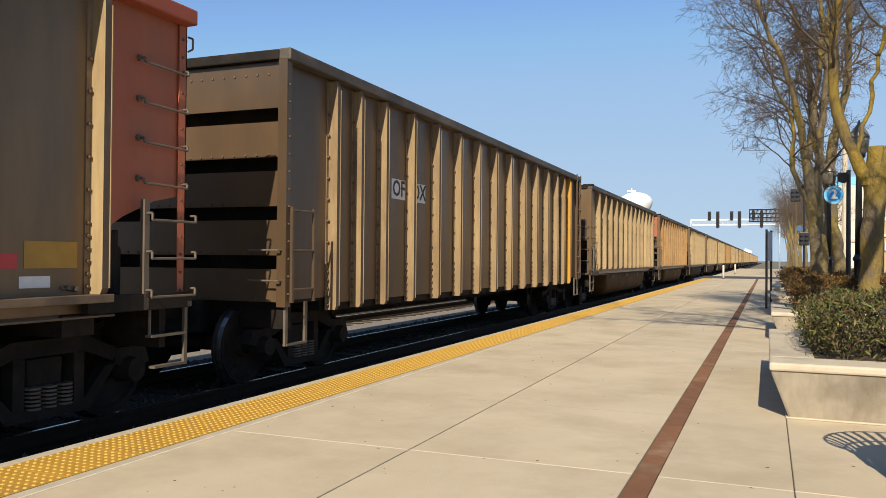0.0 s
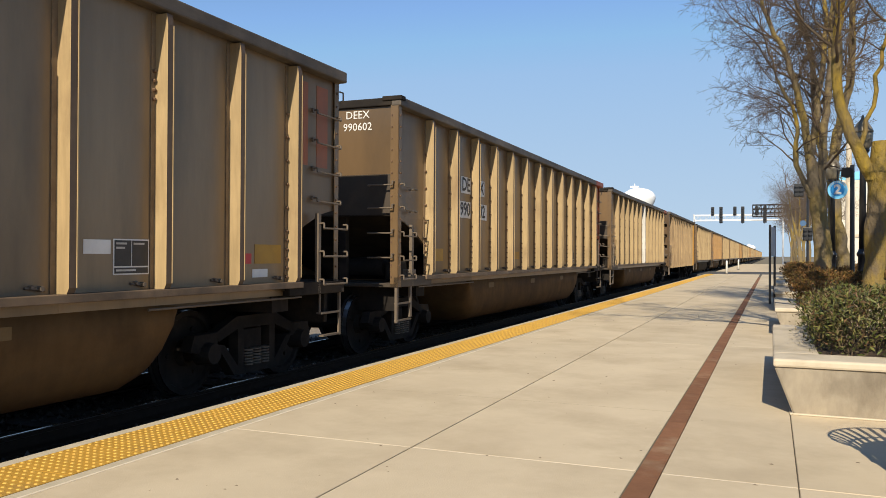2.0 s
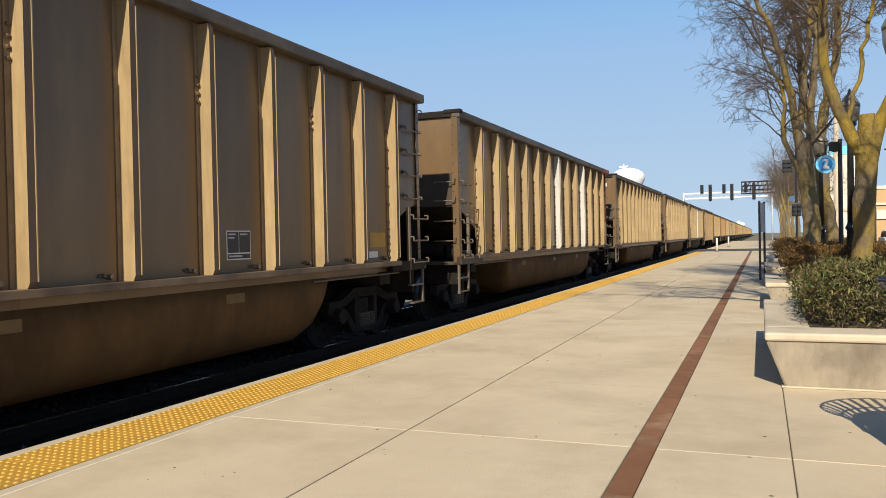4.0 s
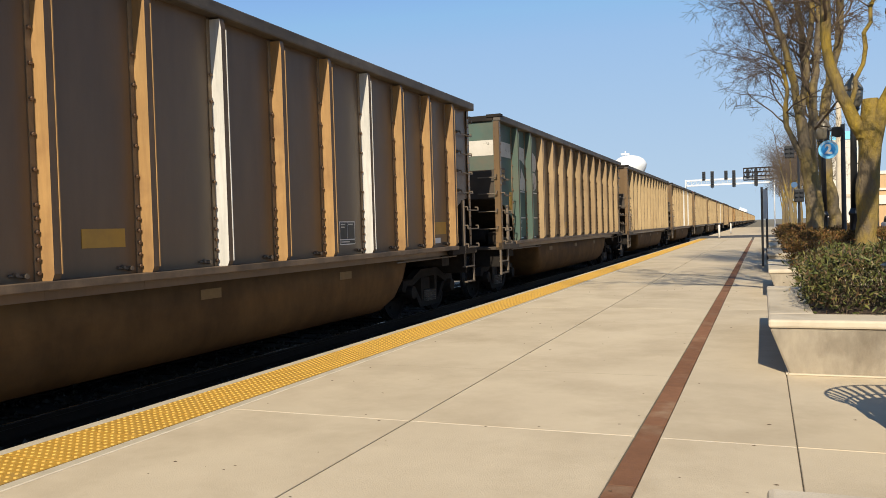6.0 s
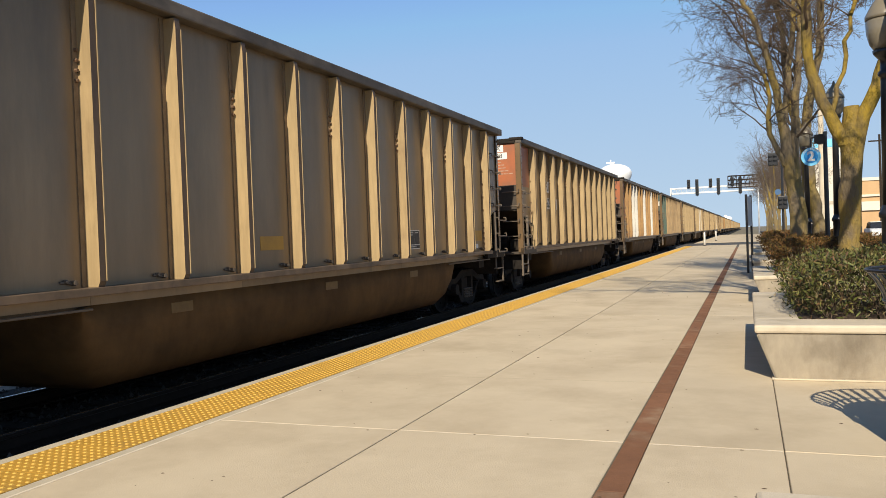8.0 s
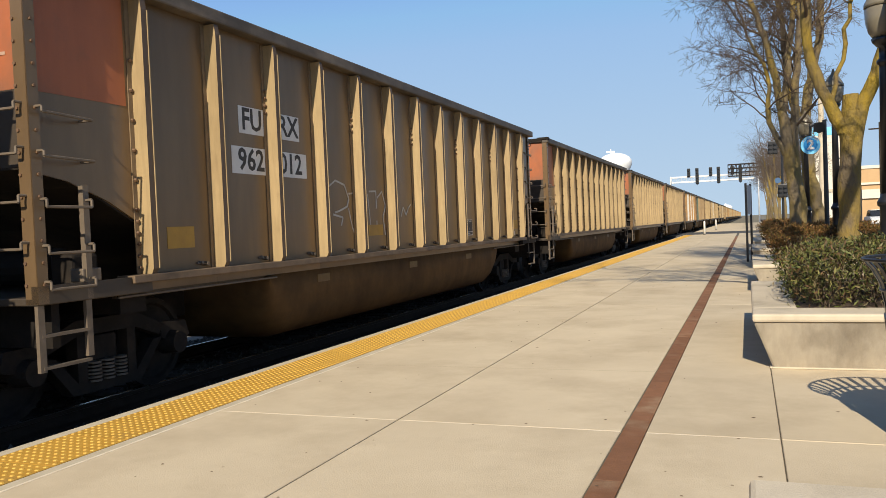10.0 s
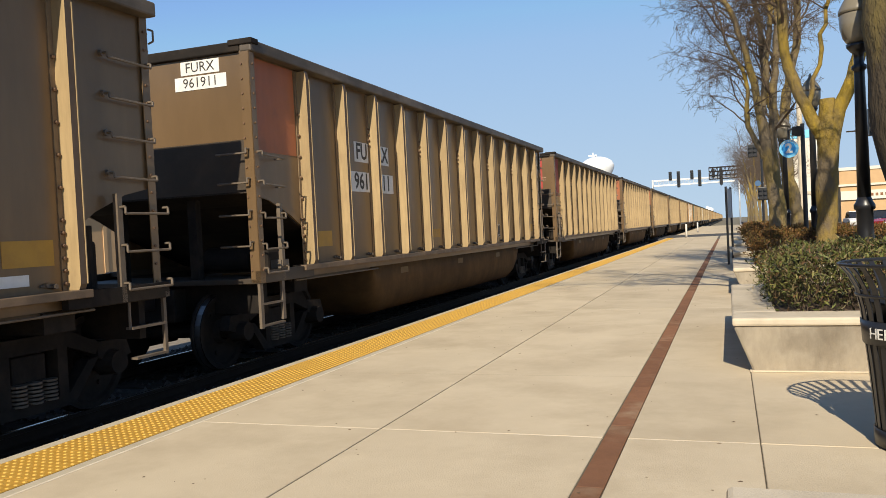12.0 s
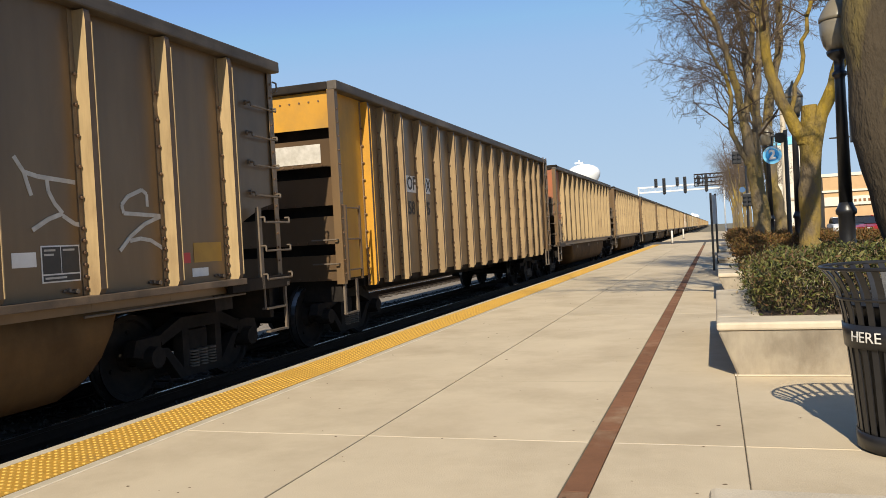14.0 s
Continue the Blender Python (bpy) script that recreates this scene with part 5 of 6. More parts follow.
def info_post(x, y):
    """Thin dark post with a narrow sign seen almost edge on."""
    c = empty("platform_sign", pose(x, y, 0, 0, 0, -8))
    for dy in (0, .9):
        bm = bmesh.new()
        box(bm, -.03, .03, dy - .03, dy + .03, 0, 2.25, .006)
        part("post", bm, BLACK, c)
    bm = bmesh.new()
    box(bm, -.022, .022, .04, .86, 1.35, 2.2, .006)
    part("board", bm, SIGNGREY, c, "grey-blue notice board")
    tagged(c, "notice board on two dark posts, seen nearly edge on", "notice board")


def bollard(x, y):
    c = empty("bollard", pose(x, y, 0))
    bm = bmesh.new()
    lathe(bm, [(.075, 0), (.075, .95), (.06, 1.0), (.02, 1.02)], sides=12)
    part("tube", bm, WHITEPAINT, c)
    bm = bmesh.new()
    lathe(bm, [(.11, 0), (.11, .04), (.08, .05)], sides=12)
    part("foot", bm, BLACK, c)
    tagged(c, "slim white bollard at the platform end", "bollard", "bollards")


# ---- trees ----


def tube(path, radii, sides, verts, faces):
    """Adds a tapering tube along a path."""
    base = len(verts)
    prev = None
    for i, (p, r) in enumerate(zip(path, radii)):
        d = (path[min(i + 1, len(path) - 1)] - path[max(i - 1, 0)]).normalized()
        u = d.cross(Vector((0.3, 1, 0.1)))
        if u.length < .1:
            u = d.cross(Vector((1, 0, 0)))
        u.normalize()
        w = d.cross(u)
        for k in range(sides):
            a = 2 * math.pi * k / sides
            verts.append(p + (u * math.cos(a) + w * math.sin(a)) * r)
    for i in range(len(path) - 1):
        for k in range(sides):
            a, b = base + i * sides + k, base + i * sides + (k + 1) % sides
            faces.append((a, b, b + sides, a + sides))


def smooth_path(pts, rng, step=.25, wob=.015):
    """Points along a Catmull-Rom curve with a little unevenness."""
    pts = [Vector(p) for p in pts]
    out = []
    for i in range(len(pts) - 1):
        p0, p1, p2, p3 = pts[max(i - 1, 0)], pts[i], pts[i + 1], pts[min(i + 2, len(pts) - 1)]
        n = max(2, int((p2 - p1).length / step))
        for j in range(n):
            t = j / n
            q = .5 * (2 * p1 + (p2 - p0) * t + (2 * p0 - 5 * p1 + 4 * p2 - p3) * t * t + (3 * p1 - p0 - 3 * p2 + p3) * t ** 3)
            out.append(q + Vector([rng.gauss(0, wob) for _ in range(3)]))
    out.append(pts[-1])
    return out


def sprout(p, d, length, r, level, rng, verts, faces, most, droop=-.05):
    """A crooked branch and its smaller branches."""
    n = max(3, int(length / (.22 if level < 3 else .14)))
    path, q, v = [p.copy()], p.copy(), d.normalized()
    for i in range(n):
        v = (v + Vector((rng.gauss(0, .17), rng.gauss(0, .17), rng.gauss(0, .14) + droop * (1 if level > 1 else -.6)))).normalized()
        q = q + v * (length / n)
        path.append(q.copy())
    radii = [max(.0028, r * (1 - .75 * i / n)) for i in range(n + 1)]
    tube(path, radii, 6 if level < 2 else 4 if level == 2 else 3, verts, faces)
    if level >= most:
        return
    kids_n = {0: 6, 1: 6, 2: 6, 3: 4, 4: 3}.get(level, 3)
    kids_n = max(2, int(kids_n * min(1.6, .45 + length / 2.2)))
    for j in range(kids_n):
        t = .22 + .78 * (j + rng.random()) / kids_n
        i = min(n - 1, int(t * n))
        dd = (path[i + 1] - path[i]).normalized()
        side = dd.cross(Vector((rng.gauss(0, 1), rng.gauss(0, 1), rng.gauss(0, 1)))).normalized()
        sprout(path[i], dd * rng.uniform(.5, .9) + side * rng.uniform(.5, 1.0), length * rng.uniform(.38, .62), max(.004, radii[i] * .55), level + 1, rng, verts, faces, most, droop)


def tree(base, limbs, bark, label, seed, crown=1.0, most=4, spread=2.6, far=False):
    """limbs: (points, radius at foot, radius at tip) in metres from the base; the first is the trunk."""
    rng = random.Random(seed)
    c = empty("tree", pose(*base))
    tv, tf, cv, cf = [], [], [], []
    for n, (pts, r0, r1) in enumerate(limbs):
        path = smooth_path(pts, rng, .22, .012 if r0 > .08 else .02)
        m = len(path) - 1
        radii = []
        for i in range(m + 1):
            t = i / m
            f = r0 + (r1 - r0) * t
            if n == 0:
                f *= 1 + .35 * max(0, 1 - i * .22 / .5)
            radii.append(f * (1 + .06 * math.sin(i * 1.7 + seed) + rng.gauss(0, .025)))
        tube(path, radii, 14 if r0 > .12 else 9, tv, tf)
        if (n == 0 and len(limbs) > 1) or r1 > .12:
            continue
        # boughs leave the upper part of each limb
        count = max(3, int((6 + 3 * len(pts)) * crown))
        for j in range(count):
            t = .38 + .62 * (j + rng.random()) / count
            i = min(m - 1, int(t * m))
            d = (path[i + 1] - path[i]).normalized()
            an = rng.uniform(0, 6.28)
            out = Vector((math.cos(an), math.sin(an), rng.uniform(-.1, .6)))
            sprout(path[i], d * .55 + out * .8, spread * rng.uniform(.5, 1.0) * (1.15 - .5 * t), max(.012, min(.035, radii[i] * .34)), 1, rng, cv, cf, most)
        sprout(path[-1], (path[-1] - path[-2]).normalized(), spread * .9, radii[-1] * .9, 1, rng, cv, cf, most)
    for name, v, f, mat in (("trunk", tv, tf, bark), ("crown", cv, cf, TWIG if not far else FARTREE)):
        me = bpy.data.meshes.new(name)
        me.from_pydata([tuple(p) for p in v], [], f)
        me.polygons.foreach_set("use_smooth", [True] * len(f))
        me.materials.append(mat)
        o = new(name, me)
        o.parent = c
    tagged(c, label, "tree", "bare trees along the street")
    return c


# ---- far things ----


def signal_bridge(y):
    c = empty("signal_bridge", pose(0, y, 0))
    zb, zt, x0, x1 = 7.7, 8.6, -12.6, 1.2
    for dy in (-.5, .5):
        for z in (zb, zt):
            bm = bmesh.new()
            box(bm, x0, x1, dy - .1, dy + .1, z - .12, z + .12)
            part("chord", bm, GALV, c)
    k = 16
    for i in range(k + 1):
        x = x0 + (x1 - x0) * i / k
        bm = bmesh.new()
        rod(bm, (x, -.5, zb), (x, -.5, zt), .035, sides=6)
        if i < k:
            rod(bm, (x, -.5, zb), (x + (x1 - x0) / k, -.5, zt), .03, sides=6)
        part("web", bm, GALV, c)
    for dy in (-.5, .5):
        for x in (1.9, -12.8):
            bm = bmesh.new()
            rod(bm, (x, dy, -.3), (x, dy, 10.2 if x > 0 else 8.8), .14, .10, 10)
            part("leg", bm, GALV, c)
    bm = bmesh.new()
    for dy in (-1.0, 1.0):
        for z in (8.9, 9.6, 10.3):
            box(bm, -3.0, 1.9, dy - .05, dy + .05, z - .06, z + .06)
        for i in range(8):
            x = -3.0 + .7 * i
            box(bm, x - .05, x + .05, dy - .05, dy + .05, 8.2, 10.3)
            rod(bm, (x, dy, 8.9), (x + .65, dy, 10.3), .04, sides=5)
    box(bm, -3.0, 1.9, -1, 1, 8.2, 8.32)
    part("walkway_cage", bm, STEEL, c, "dark steel walkway cage")
    for x, two in ((-9.6, False), (-8.2, True), (-5.9, False), (-4.6, True), (-2.3, False), (-1.0, True)):
        for z in ((9.3, 7.9) if two else (9.3,)):
            bm = bmesh.new()
            box(bm, x - .28, x + .28, -.9, -.82, z - .75, z + .75, .05)
            for dz in (-.45, 0, .45):
                rod(bm, (x, -1.15, z + dz), (x, -.86, z + dz), .15, sides=10)
            rod(bm, (x, -.80, z - .9), (x, -.80, z + .7), .05, sides=6)
            part("signal_head", bm, BLACK, c, "black railway signal head")
    tagged(c, "pale steel signal bridge with black signals over the tracks", "signal bridge")


def water_tower(x, y, z, r, label):
    c = empty("water_tower", pose(x, y, 0))
    bm = bmesh.new()
    prof = [(.3, -1.1), (.55, -.85), (.8, -.55), (.96, -.2), (1, 0), (.98, .12), (.85, .32), (.6, .48), (.3, .57), (.05, .6)]
    lathe(bm, [(r * a, z + r * b) for a, b in prof], sides=32)
    part("tank", bm, TOWER, c)
    bm = bmesh.new()
    lathe(bm, [(r * .45, -1), (r * .3, z * .2), (r * .28, z - r)], sides=20)
    part("column", bm, TOWER, c)
    bm = bmesh.new()
    rod(bm, (-r * .25, 0, z + r * .55), (-r * .25, 0, z + r * .85), r * .04, sides=8)
    box(bm, -r * .5, r * .0, -r * .1, r * .1, z + r * .62, z + r * .72)
    part("hatch", bm, TOWER, c)
    tagged(c, label, "water tower")


def parked_car(x, y, turn, mat, label):
    c = empty("car", pose(x, y, -.15, 0, 0, turn))
    bm = bmesh.new()
    prism(bm, [(-2.2, .35), (-2.25, .75), (-1.5, .92), (-.9, .95), (1.3, .95), (2.1, .90), (2.2, .6), (2.15, .32)], "y", -.88, .88)
    bmesh.ops.bevel(bm, geom=bm.edges[:], offset=.05, segments=2, affect="EDGES")
    part("body", bm, mat, c)
    bm = bmesh.new()
    prism(bm, [(-1.3, .94), (-.55, 1.42), (.95, 1.45), (1.75, .94)], "y", -.76, .76)
    bmesh.ops.bevel(bm, geom=bm.edges[:], offset=.05, segments=2, affect="EDGES")
    part("glasshouse", bm, CARGLASS, c)
    bm = bmesh.new()
    box(bm, -.55, .95, -.70, .70, 1.44, 1.49, .02)
    part("roof", bm, mat, c)
    for a in (-1.4, 1.35):
        for b in (-.86, .86):
            bm = bmesh.new()
            rod(bm, (a, b - .1, .32), (a, b + .1, .32), .32, sides=18)
            w = part("wheel", bm, TYRE, c)
            bm = bmesh.new()
            rod(bm, (a, b - .11, .32), (a, b + .11, .32), .19, sides=14)
            part("rim", bm, ALU, w)
    for b in (-.6, .6):
        bm = bmesh.new()
        box(bm, -2.27, -2.2, b - .18, b + .18, .6, .72, .01)
        part("headlight", bm, WHITEPAINT, c)
        bm = bmesh.new()
        box(bm, 2.17, 2.23, b - .16, b + .16, .68, .82, .01)
        part("tail_light", bm, PINK, c)
    tagged(c, label, "car", "parked cars")


def shop(x0, x1, y0, y1):
    c = empty("shop_building", pose(x0, y0, -.2))
    w, d = x1 - x0, y1 - y0
    bm = bmesh.new()
    box(bm, 0, w, 0, d, 0, 5.2)
    part("wall", bm, TANBRICK, c)
    bm = bmesh.new()
    box(bm, -.1, w + .1, -.1, d + .1, 5.2, 7.6)
    part("upper_wall", bm, TANBRICK, c)
    for z, t in ((5.2, .3), (7.5, .45)):
        bm = bmesh.new()
        box(bm, -.25, w + .25, -.25, d + .25, z, z + t)
        part("cornice", bm, CREAM, c)
    bm = bmesh.new()
    box(bm, 0, 14, -.3, -.05, 3.2, 4.5)
    sign = part("fascia", bm, CREAM, c, "cream fascia with brownish red lettering bars")
    for i in range(9):
        bm = bmesh.new()
        box(bm, 3.9 + .62 * i, 4.25 + .62 * i, -.34, -.29, 3.65, 4.05)
        part("letter_bar", bm, BRICK, sign)
    for i in range(3, int(w / 3)):
        bm = bmesh.new()
        box(bm, .4 + 3 * i, 2.7 + 3 * i, -.08, -.02, .4, 2.9)
        o = part("window", bm, SHOPGLASS, c)
        bm = bmesh.new()
        for a, b, e, f in ((.3, 2.8, .3, .4), (.3, 2.8, 2.9, 3.0), (.3, .4, .3, 3.0), (2.7, 2.8, .3, 3.0)):
            box(bm, a + 3 * i, b + 3 * i, -.12, -.01, e, f)
        part("window_frame", bm, BLACK, o)
    tagged(c, "tan brick shop building with cream cornices", "building")


def traffic_signal(x, y, h, arm):
    c = empty("traffic_signal", pose(x, y, 0))
    bm = bmesh.new()
    rod(bm, (0, 0, -.3), (0, 0, h), .12, .08, 10)
    rod(bm, (0, 0, h - .3), (arm, 0, h - .1), .07, .05, 8)
    part("mast", bm, BLACK, c)
    for a in (arm, arm * .55):
        bm = bmesh.new()
        box(bm, a - .2, a + .2, -.2, .1, h - .75, h + .45, .03)
        for dz in (-.5, -.15, .2):
            rod(bm, (a, -.42, h + dz), (a, -.15, h + dz), .14, sides=10)
        part("signal_head", bm, BLACK, c)
    tagged(c, "black traffic signal on a mast arm", "traffic signal")


DARKBLUE = material("faded_blue_sign", (0.03, 0.09, 0.2), (0.04, 0.1, 0.2), 6, 0.5)


def wayside_signal(x, y, h):
    """Black railway signal on a mast, with a small blue sign."""
    c = empty("wayside_signal", pose(x, y, 0))
    bm = bmesh.new()
    rod(bm, (0, 0, -.1), (0, 0, h), .07, .05, 10)
    part("mast", bm, BLACK, c)
    for ox, z in ((-.42, h - .55), (0, h - 2.8)):
        bm = bmesh.new()
        box(bm, ox - .23, ox + .23, -.2, -.12, z - .34, z + .34, .03)
        head = part("signal_head", bm, BLACK, c)
        bm = bmesh.new()
        rod(bm, (ox, -.13, z), (0, 0, z), .04, sides=6)
        part("bracket", bm, BLACK, c)
        for dx in (ox - .12, ox + .12):
            for dz in (-.22, .0, .22):
                bm = bmesh.new()
                rod(bm, (dx, -.36, z + dz), (dx, -.19, z + dz), .085, sides=10)
                part("signal_hood", bm, BLACK, head)
    bm = bmesh.new()
    rod(bm, (-.22, -.22, h - 2.25), (-.22, -.20, h - 2.25), .15, sides=24)
    rod(bm, (-.22, -.21, h - 2.25), (0, 0, h - 2.25), .02, sides=6)
    part("blue_sign", bm, DARKBLUE, c, "small round blue sign")
    tagged(c, "black railway signal heads on a slim mast", "railway signal")


def utility_pole(x, y, h):
    c = empty("utility_pole", pose(x, y, 0))
    bm = bmesh.new()
    rod(bm, (0, 0, -.5), (0, 0, h), .14, .10, 10)
    part("pole", bm, TIE, c)
    bm = bmesh.new()
    box(bm, -1.0, 1.0, -.05, .05, h - .7, h - .56)
    part("cross_arm", bm, TIE, c)
    tagged(c, "weathered wooden utility pole", "utility pole")


def warehouse():
    """Long low building across the tracks, seen in slivers between the cars."""
    c = empty("warehouse", pose(-38, 0, -.6))
    bm = bmesh.new()
    box(bm, -14, 0, -60, 140, 0, 4.6)
    part("wall", bm, TANBRICK, c)
    bm = bmesh.new()
    box(bm, -14.3, .3, -60.3, 140.3, 4.6, 5.0)
    part("roof", bm, SIGNGREY, c)
    for i in range(32):
        bm = bmesh.new()
        box(bm, .0, .06, -58 + 6.2 * i, -57.7 + 6.2 * i, 0, 4.6)
        part("pilaster", bm, TANBRICK, c)
    tagged(c, "long low tan brick building across the tracks", "building")


def specks():
    """Dark crumbs of leaf and grit scattered over the slabs."""
    rng = np.random.default_rng(8)
    n = 170
    x = rng.uniform(-3.7, .9, n)
    y = 2.6 + 22 * rng.random(n) ** 1.6
    verts, faces = [], []
    for a, b in zip(x, y):
        r = rng.uniform(.004, .013)
        t = rng.uniform(0, 3.14)
        k = len(verts)
        for j in range(5):
            an = t + 6.283 * j / 5
            verts.append((a + r * math.cos(an) * rng.uniform(.6, 1.6), b + r * math.sin(an) * rng.uniform(.4, 1.0), .001))
        verts.append((a, b, .001 + r * .35))
        faces += [(k + j, k + (j + 1) % 5, k + 5) for j in range(5)]
    me = bpy.data.meshes.new("leaf_crumbs")
    me.from_pydata(verts, [], faces)
    me.materials.append(SOIL)
    tagged(new("leaf_crumbs", me), "dark leaf crumbs and grit on the platform", "litter", kind="stuff")


warehouse()
specks()
bm = bmesh.new()
box(bm, 3.42, 40, -40, 260, -.6, -.16)
tagged(part("road", bm, ASPHALT), "grey asphalt street beside the station", "road", kind="structure")
bm = bmesh.new()
box(bm, -16, 3.4, 64.05, 76, -.6, -.03)
tagged(part("road_crossing", bm, ASPHALT), "asphalt road crossing the tracks past the platform end", "road", kind="structure")
bm = bmesh.new()
box(bm, EDGE, 3.4, 76.05, 150, -.6, -.01)
tagged(part("pavement", bm, CONCRETE), "concrete walk continuing along the track", "pavement", kind="structure")

planter(.06, 3.3, 7.35, 11.0, "pale precast concrete planter with a thick rim holding a clipped hedge")
planter(.10, 3.3, 14.6, 18.2, "pale precast concrete planter at the foot of a forked tree")
planter(.12, 3.3, 21.3, 25.0, "pale precast concrete planter beside a leaning tree")
planter(.12, 3.3, 28.3, 32.0, "pale precast concrete planter farther along the platform")
planter(.12, 3.3, 35.3, 39.0, "pale precast concrete planter near the platform end")
planter(.03, 2.6, 0.8, 2.77, "pale precast concrete planter beside the litter bin")
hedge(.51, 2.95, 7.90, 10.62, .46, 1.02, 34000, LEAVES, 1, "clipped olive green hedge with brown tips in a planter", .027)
hedge(.56, 2.95, 15.1, 17.8, .46, 1.06, 16000, LEAVESB, 2, "bronze and green winter hedge in a planter", .031)
hedge(.58, 2.95, 21.8, 24.6, .46, 1.08, 8000, LEAVESB, 3, "rusty brown hedge in a planter", .036)
hedge(.58, 2.95, 28.8, 31.6, .46, 1.08, 4500, LEAVESB, 4, "rusty brown hedge in a planter", .042)
hedge(.58, 2.95, 35.8, 38.6, .46, 1.08, 3000, LEAVESB, 5, "rusty brown hedge in a planter", .046)
litter_bin(1.09, 5.2)
street_lamp(1.41, 9.5, globe_z=3.35)
lamp = street_lamp(1.63, 17.0, globe_z=3.62)
bm = bmesh.new()
box(bm, .08, .42, -.008, .008, 2.35, 2.75)
banner = part("banner", bm, BLUE, lamp, "blue and green cloth banner")
bm = bmesh.new()
box(bm, .08, .42, -.008, .008, 2.752, 2.95)
part("banner_top", bm, GREENCLOTH, banner)
bm = bmesh.new()
for z in (2.34, 2.96):
    rod(bm, (0, 0, z), (.44, 0, z), .01, sides=6)
part("banner_arm", bm, BLACK, lamp)
street_lamp(1.5, 23.0, globe_z=3.58)
track_sign(1.41, 20.0, 2.86)
info_post(.0, 24.5)
bollard(-3.05, 63.4)
bollard(-3.05, 86.5)

tree((1.60, 15.0, .4), [([(0, 0, 0), (.02, 0, .9), (.06, 0, 1.7), (.10, 0, 2.35)], .165, .18),
                       ([(.08, 0, 2.1), (-.26, 0, 2.79), (-.53, .05, 3.7), (-.53, .1, 4.77), (-.45, .2, 6.2), (-.6, .2, 7.6)], .108, .04),
                       ([(.10, 0, 2.1), (.25, 0, 2.7), (.50, 0, 3.18), (.76, 0, 4.1), (.95, -.2, 5.2), (1.2, -.3, 7.0)], .125, .045),
                       ([(.05, 0, 2.2), (.10, .05, 2.6), (.10, .06, 2.88)], .17, .13),
                       ([(-.2, 0, 2.7), (.1, .3, 4.0), (.35, .5, 5.4), (.3, .6, 7.2)], .042, .02)],
     BARK, "bare tree with a yellow lichen trunk forking low", 11, .95, 5, 2.1)
def nearer(stems, f):
    """The same stems at another size."""
    return [([(a * f, b * f, c * f) for a, b, c in pts], r * f, e * f) for pts, r, e in stems]


tree((1.141, 21.0, .482), nearer([([(0, 0, -.15), (-.05, 0, 1.2), (-.2, 0, 2.9), (-.3, 0, 3.6)], .18, .13),
                       ([(.1, .05, 0), (.12, .05, 1.0), (-.02, .1, 2.4), (.05, .2, 4.0), (.2, .3, 6.0), (.3, .4, 8.0)], .15, .05),
                       ([(-.28, 0, 3.4), (-.48, 0, 4.8), (-.9, .1, 6.4), (-1.25, .1, 7.1), (-1.6, .1, 8.4)], .11, .04),
                       ([(-.2, 0, 2.5), (-.6, .1, 3.4), (-.62, .1, 4.6), (-1.1, 0, 5.7)], .09, .03),
                       ([(-.28, 0, 3.4), (-.1, .3, 5.0), (.1, .4, 7.0), (0, .4, 9.0)], .10, .035)], .913),
     BARKB, "tall bare tree with grey-green bark leaning over the platform", 12, .8, 5, 2.5)
tree((1.915, 23.5, .317), nearer([([(.02, 0, -.32), (0, 0, 0), (-.1, 0, .8), (-.3, 0, 2.0), (-.36, 0, 3.0)], .18, .13),
                       ([(-.36, 0, 2.8), (-.2, .1, 4.2), (.05, .1, 5.4), (.1, .2, 7.2), (.3, .2, 9.0)], .13, .04),
                       ([(-.36, 0, 2.8), (-.7, .2, 4.2), (-.8, .3, 5.8), (-1.2, .3, 7.4)], .11, .04)], 1.088),
     BARKB, "bare tree with a smooth leaning grey trunk", 13, .8, 5, 2.2)
tree((2.02, 9.0, .4), [([(0, 0, 0), (-.06, 0, .7), (-.26, 0, 1.5), (-.36, 0, 2.3), (-.36, 0, 3.1), (-.3, 0, 4.2)], .33, .22),
                      ([(-.3, 0, 4.0), (-.5, .3, 5.4), (-.9, .5, 7.0)], .14, .05),
                      ([(-.32, 0, 4.1), (-1.1, .2, 5.1), (-2.1, .1, 5.5), (-3.3, .3, 5.7)], .10, .03),
                      ([(-.5, .3, 5.4), (-1.3, .3, 6.9), (-2.2, .2, 7.7), (-3.6, .4, 8.2)], .09, .03),
                      ([(-.3, 0, 4.0), (.6, .2, 5.6), (1.0, .2, 7.4)], .14, .05)],
     BARKC, "thick grey-brown trunk of a bare tree standing in a planter", 14, .8, 4, 2.3)
for i, (x, y, h) in enumerate(((3.9, 66, 8.0), (2.4, 82, 9.2), (4.4, 92, 10), (2.6, 104, 10), (4.8, 120, 11), (3.2, 138, 11), (5.5, 165, 12), (4.0, 190, 12), (7.5, 215, 13))):
    tree((x, y, -.2), [([(0, 0, 0), (.1, 0, h * .2), (0, .1, h * .34)], .24, .18),
                      ([(0, .1, h * .3), (-.5, 0, h * .55), (-.9, .2, h * .8)], .13, .05),
                      ([(0, .1, h * .3), (.6, .2, h * .55), (.9, 0, h * .78)], .13, .05),
                      ([(0, .1, h * .3), (.1, -.3, h * .6), (0, -.2, h * .9)], .12, .04)],
         BARKB, "bare street tree far along the road", 30 + i, 1.2, 3, h * .40, True)
signal_bridge(150)
water_tower(-90.5, 600, 44, 12.2, "white water tower far behind the train")
water_tower(-34, 1500, 16, 9, "small white tank on the horizon")
shop(15.5, 60, 130, 160)
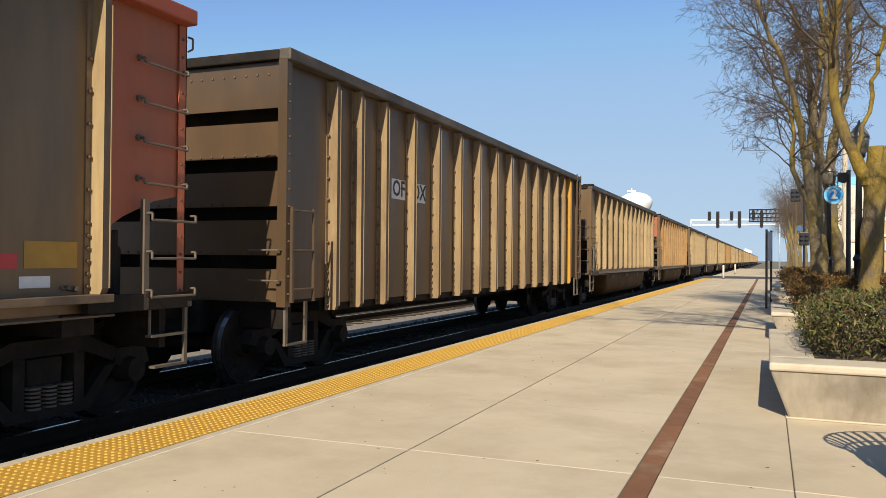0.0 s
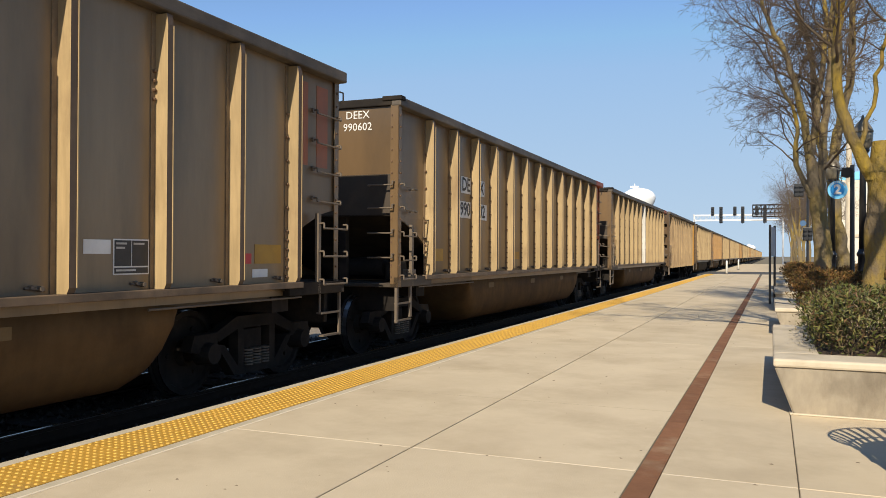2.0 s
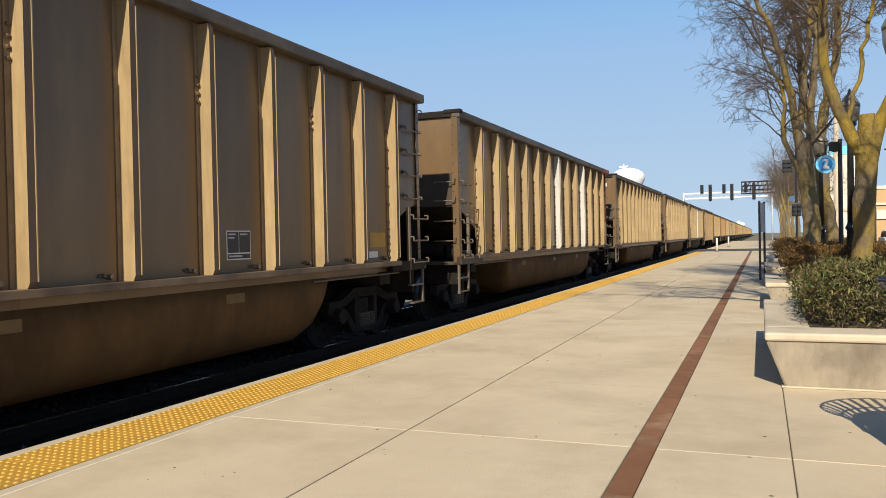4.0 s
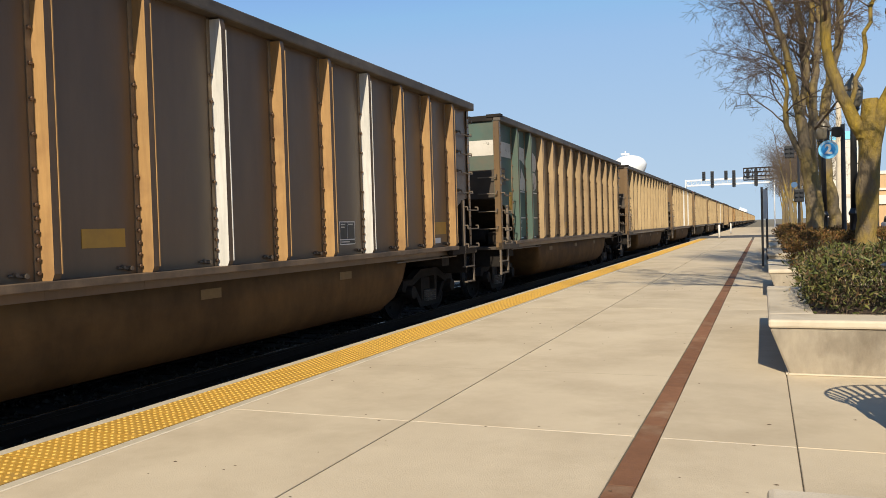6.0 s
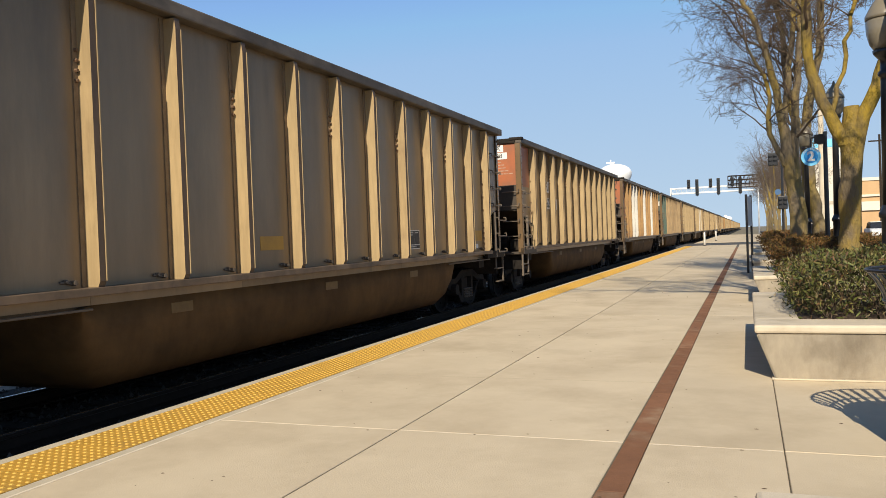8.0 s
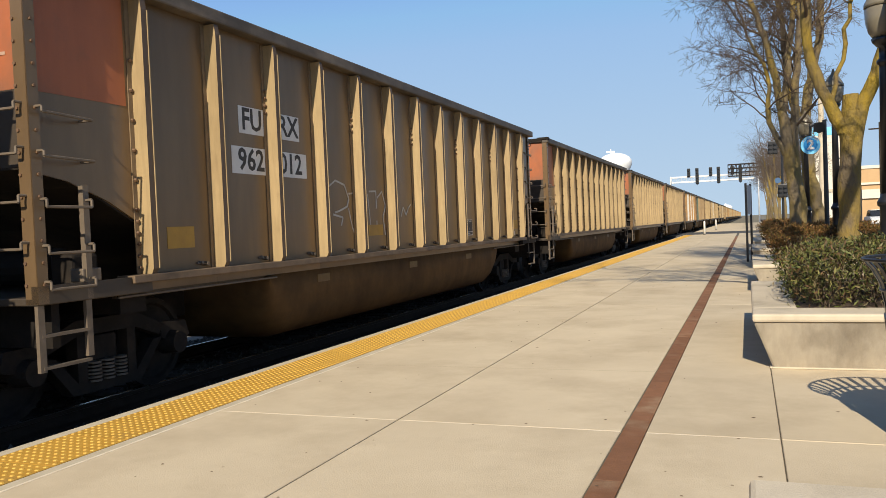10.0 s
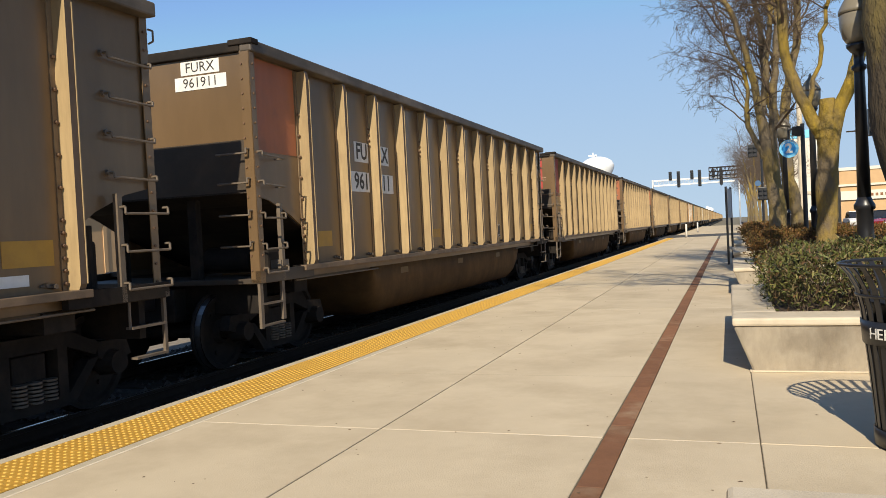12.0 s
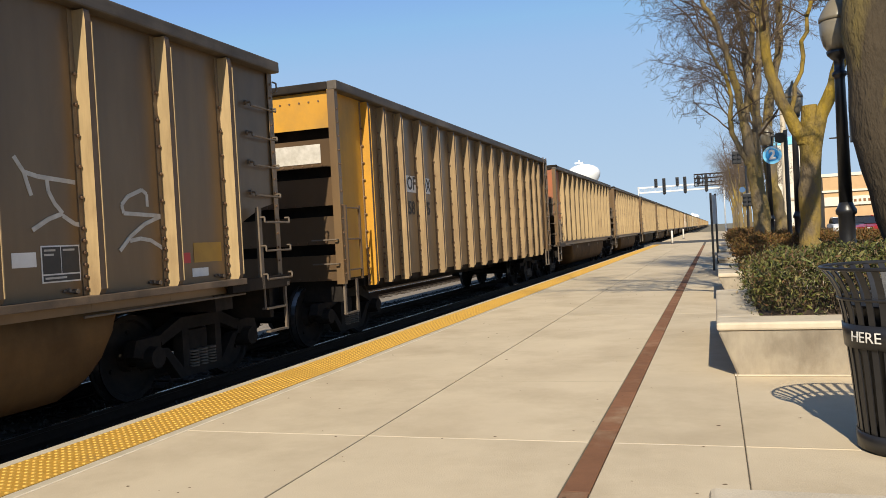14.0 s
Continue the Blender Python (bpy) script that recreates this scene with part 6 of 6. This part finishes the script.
def pale_building(x0, x1, y0, y1, h):
    """Tall pale rendered block with a light blue parapet."""
    c = empty("pale_building", pose(x0, y0, -.2))
    w, d = x1 - x0, y1 - y0
    bm = bmesh.new()
    box(bm, 0, w, 0, d, 0, h - 1.0)
    part("wall", bm, CREAM, c)
    bm = bmesh.new()
    box(bm, -.08, w + .08, -.08, d + .08, h - 1.0, h)
    part("parapet", bm, LIGHTBLUE, c, "light blue parapet")
    bm = bmesh.new()
    box(bm, -.12, w + .12, -.12, d + .12, 4.0, 4.35)
    part("band", bm, PLANTER, c)
    tagged(c, "pale rendered building with a light blue parapet", "building")


def pale_pole(x, y, h):
    c = empty("street_pole", pose(x, y, -.16))
    bm = bmesh.new()
    rod(bm, (0, 0, 0), (0, 0, h), .24, .17, 14)
    part("shaft", bm, PLANTER, c)
    bm = bmesh.new()
    rod(bm, (0, 0, -.02), (0, 0, .35), .34, .30, 14)
    part("base", bm, PLANTERBODY, c)
    tagged(c, "thick pale concrete street pole", "pole")


pale_building(7.4, 12.2, 112, 124, 12.2)
pale_pole(4.84, 60, 9.6)
CARWHITE = material("white_car_paint", (0.75, 0.75, 0.75), (0.7, 0.7, 0.7), 3, 0.25)
CARDARK = material("dark_car_paint", (0.03, 0.035, 0.05), (0.04, 0.045, 0.06), 3, 0.25)
CARRED = material("red_car_paint", (0.35, 0.02, 0.025), (0.3, 0.02, 0.02), 3, 0.25)
CARBLUE = material("blue_car_paint", (0.02, 0.05, 0.16), (0.02, 0.045, 0.13), 3, 0.25)
parked_car(10.2, 75, 90, CARWHITE, "white saloon parked beyond the street")
parked_car(11.0, 70, 75, CARDARK, "dark saloon parked beyond the street")
parked_car(10.9, 60, 40, CARRED, "dark red saloon on the street")
parked_car(14.2, 72, 90, CARWHITE, "white saloon parked beyond the street")
parked_car(13.9, 64, 90, CARDARK, "dark saloon parked beyond the street")
parked_car(17.5, 80, 90, CARWHITE, "white saloon parked beyond the street")
parked_car(4.6, 75, 90, CARBLUE, "blue parked car by the trees")
traffic_signal(10.5, 40, 5.4, -4.3)
wayside_signal(1.75, 45, 5.3)
utility_pole(12.5, 90, 10)


motions()
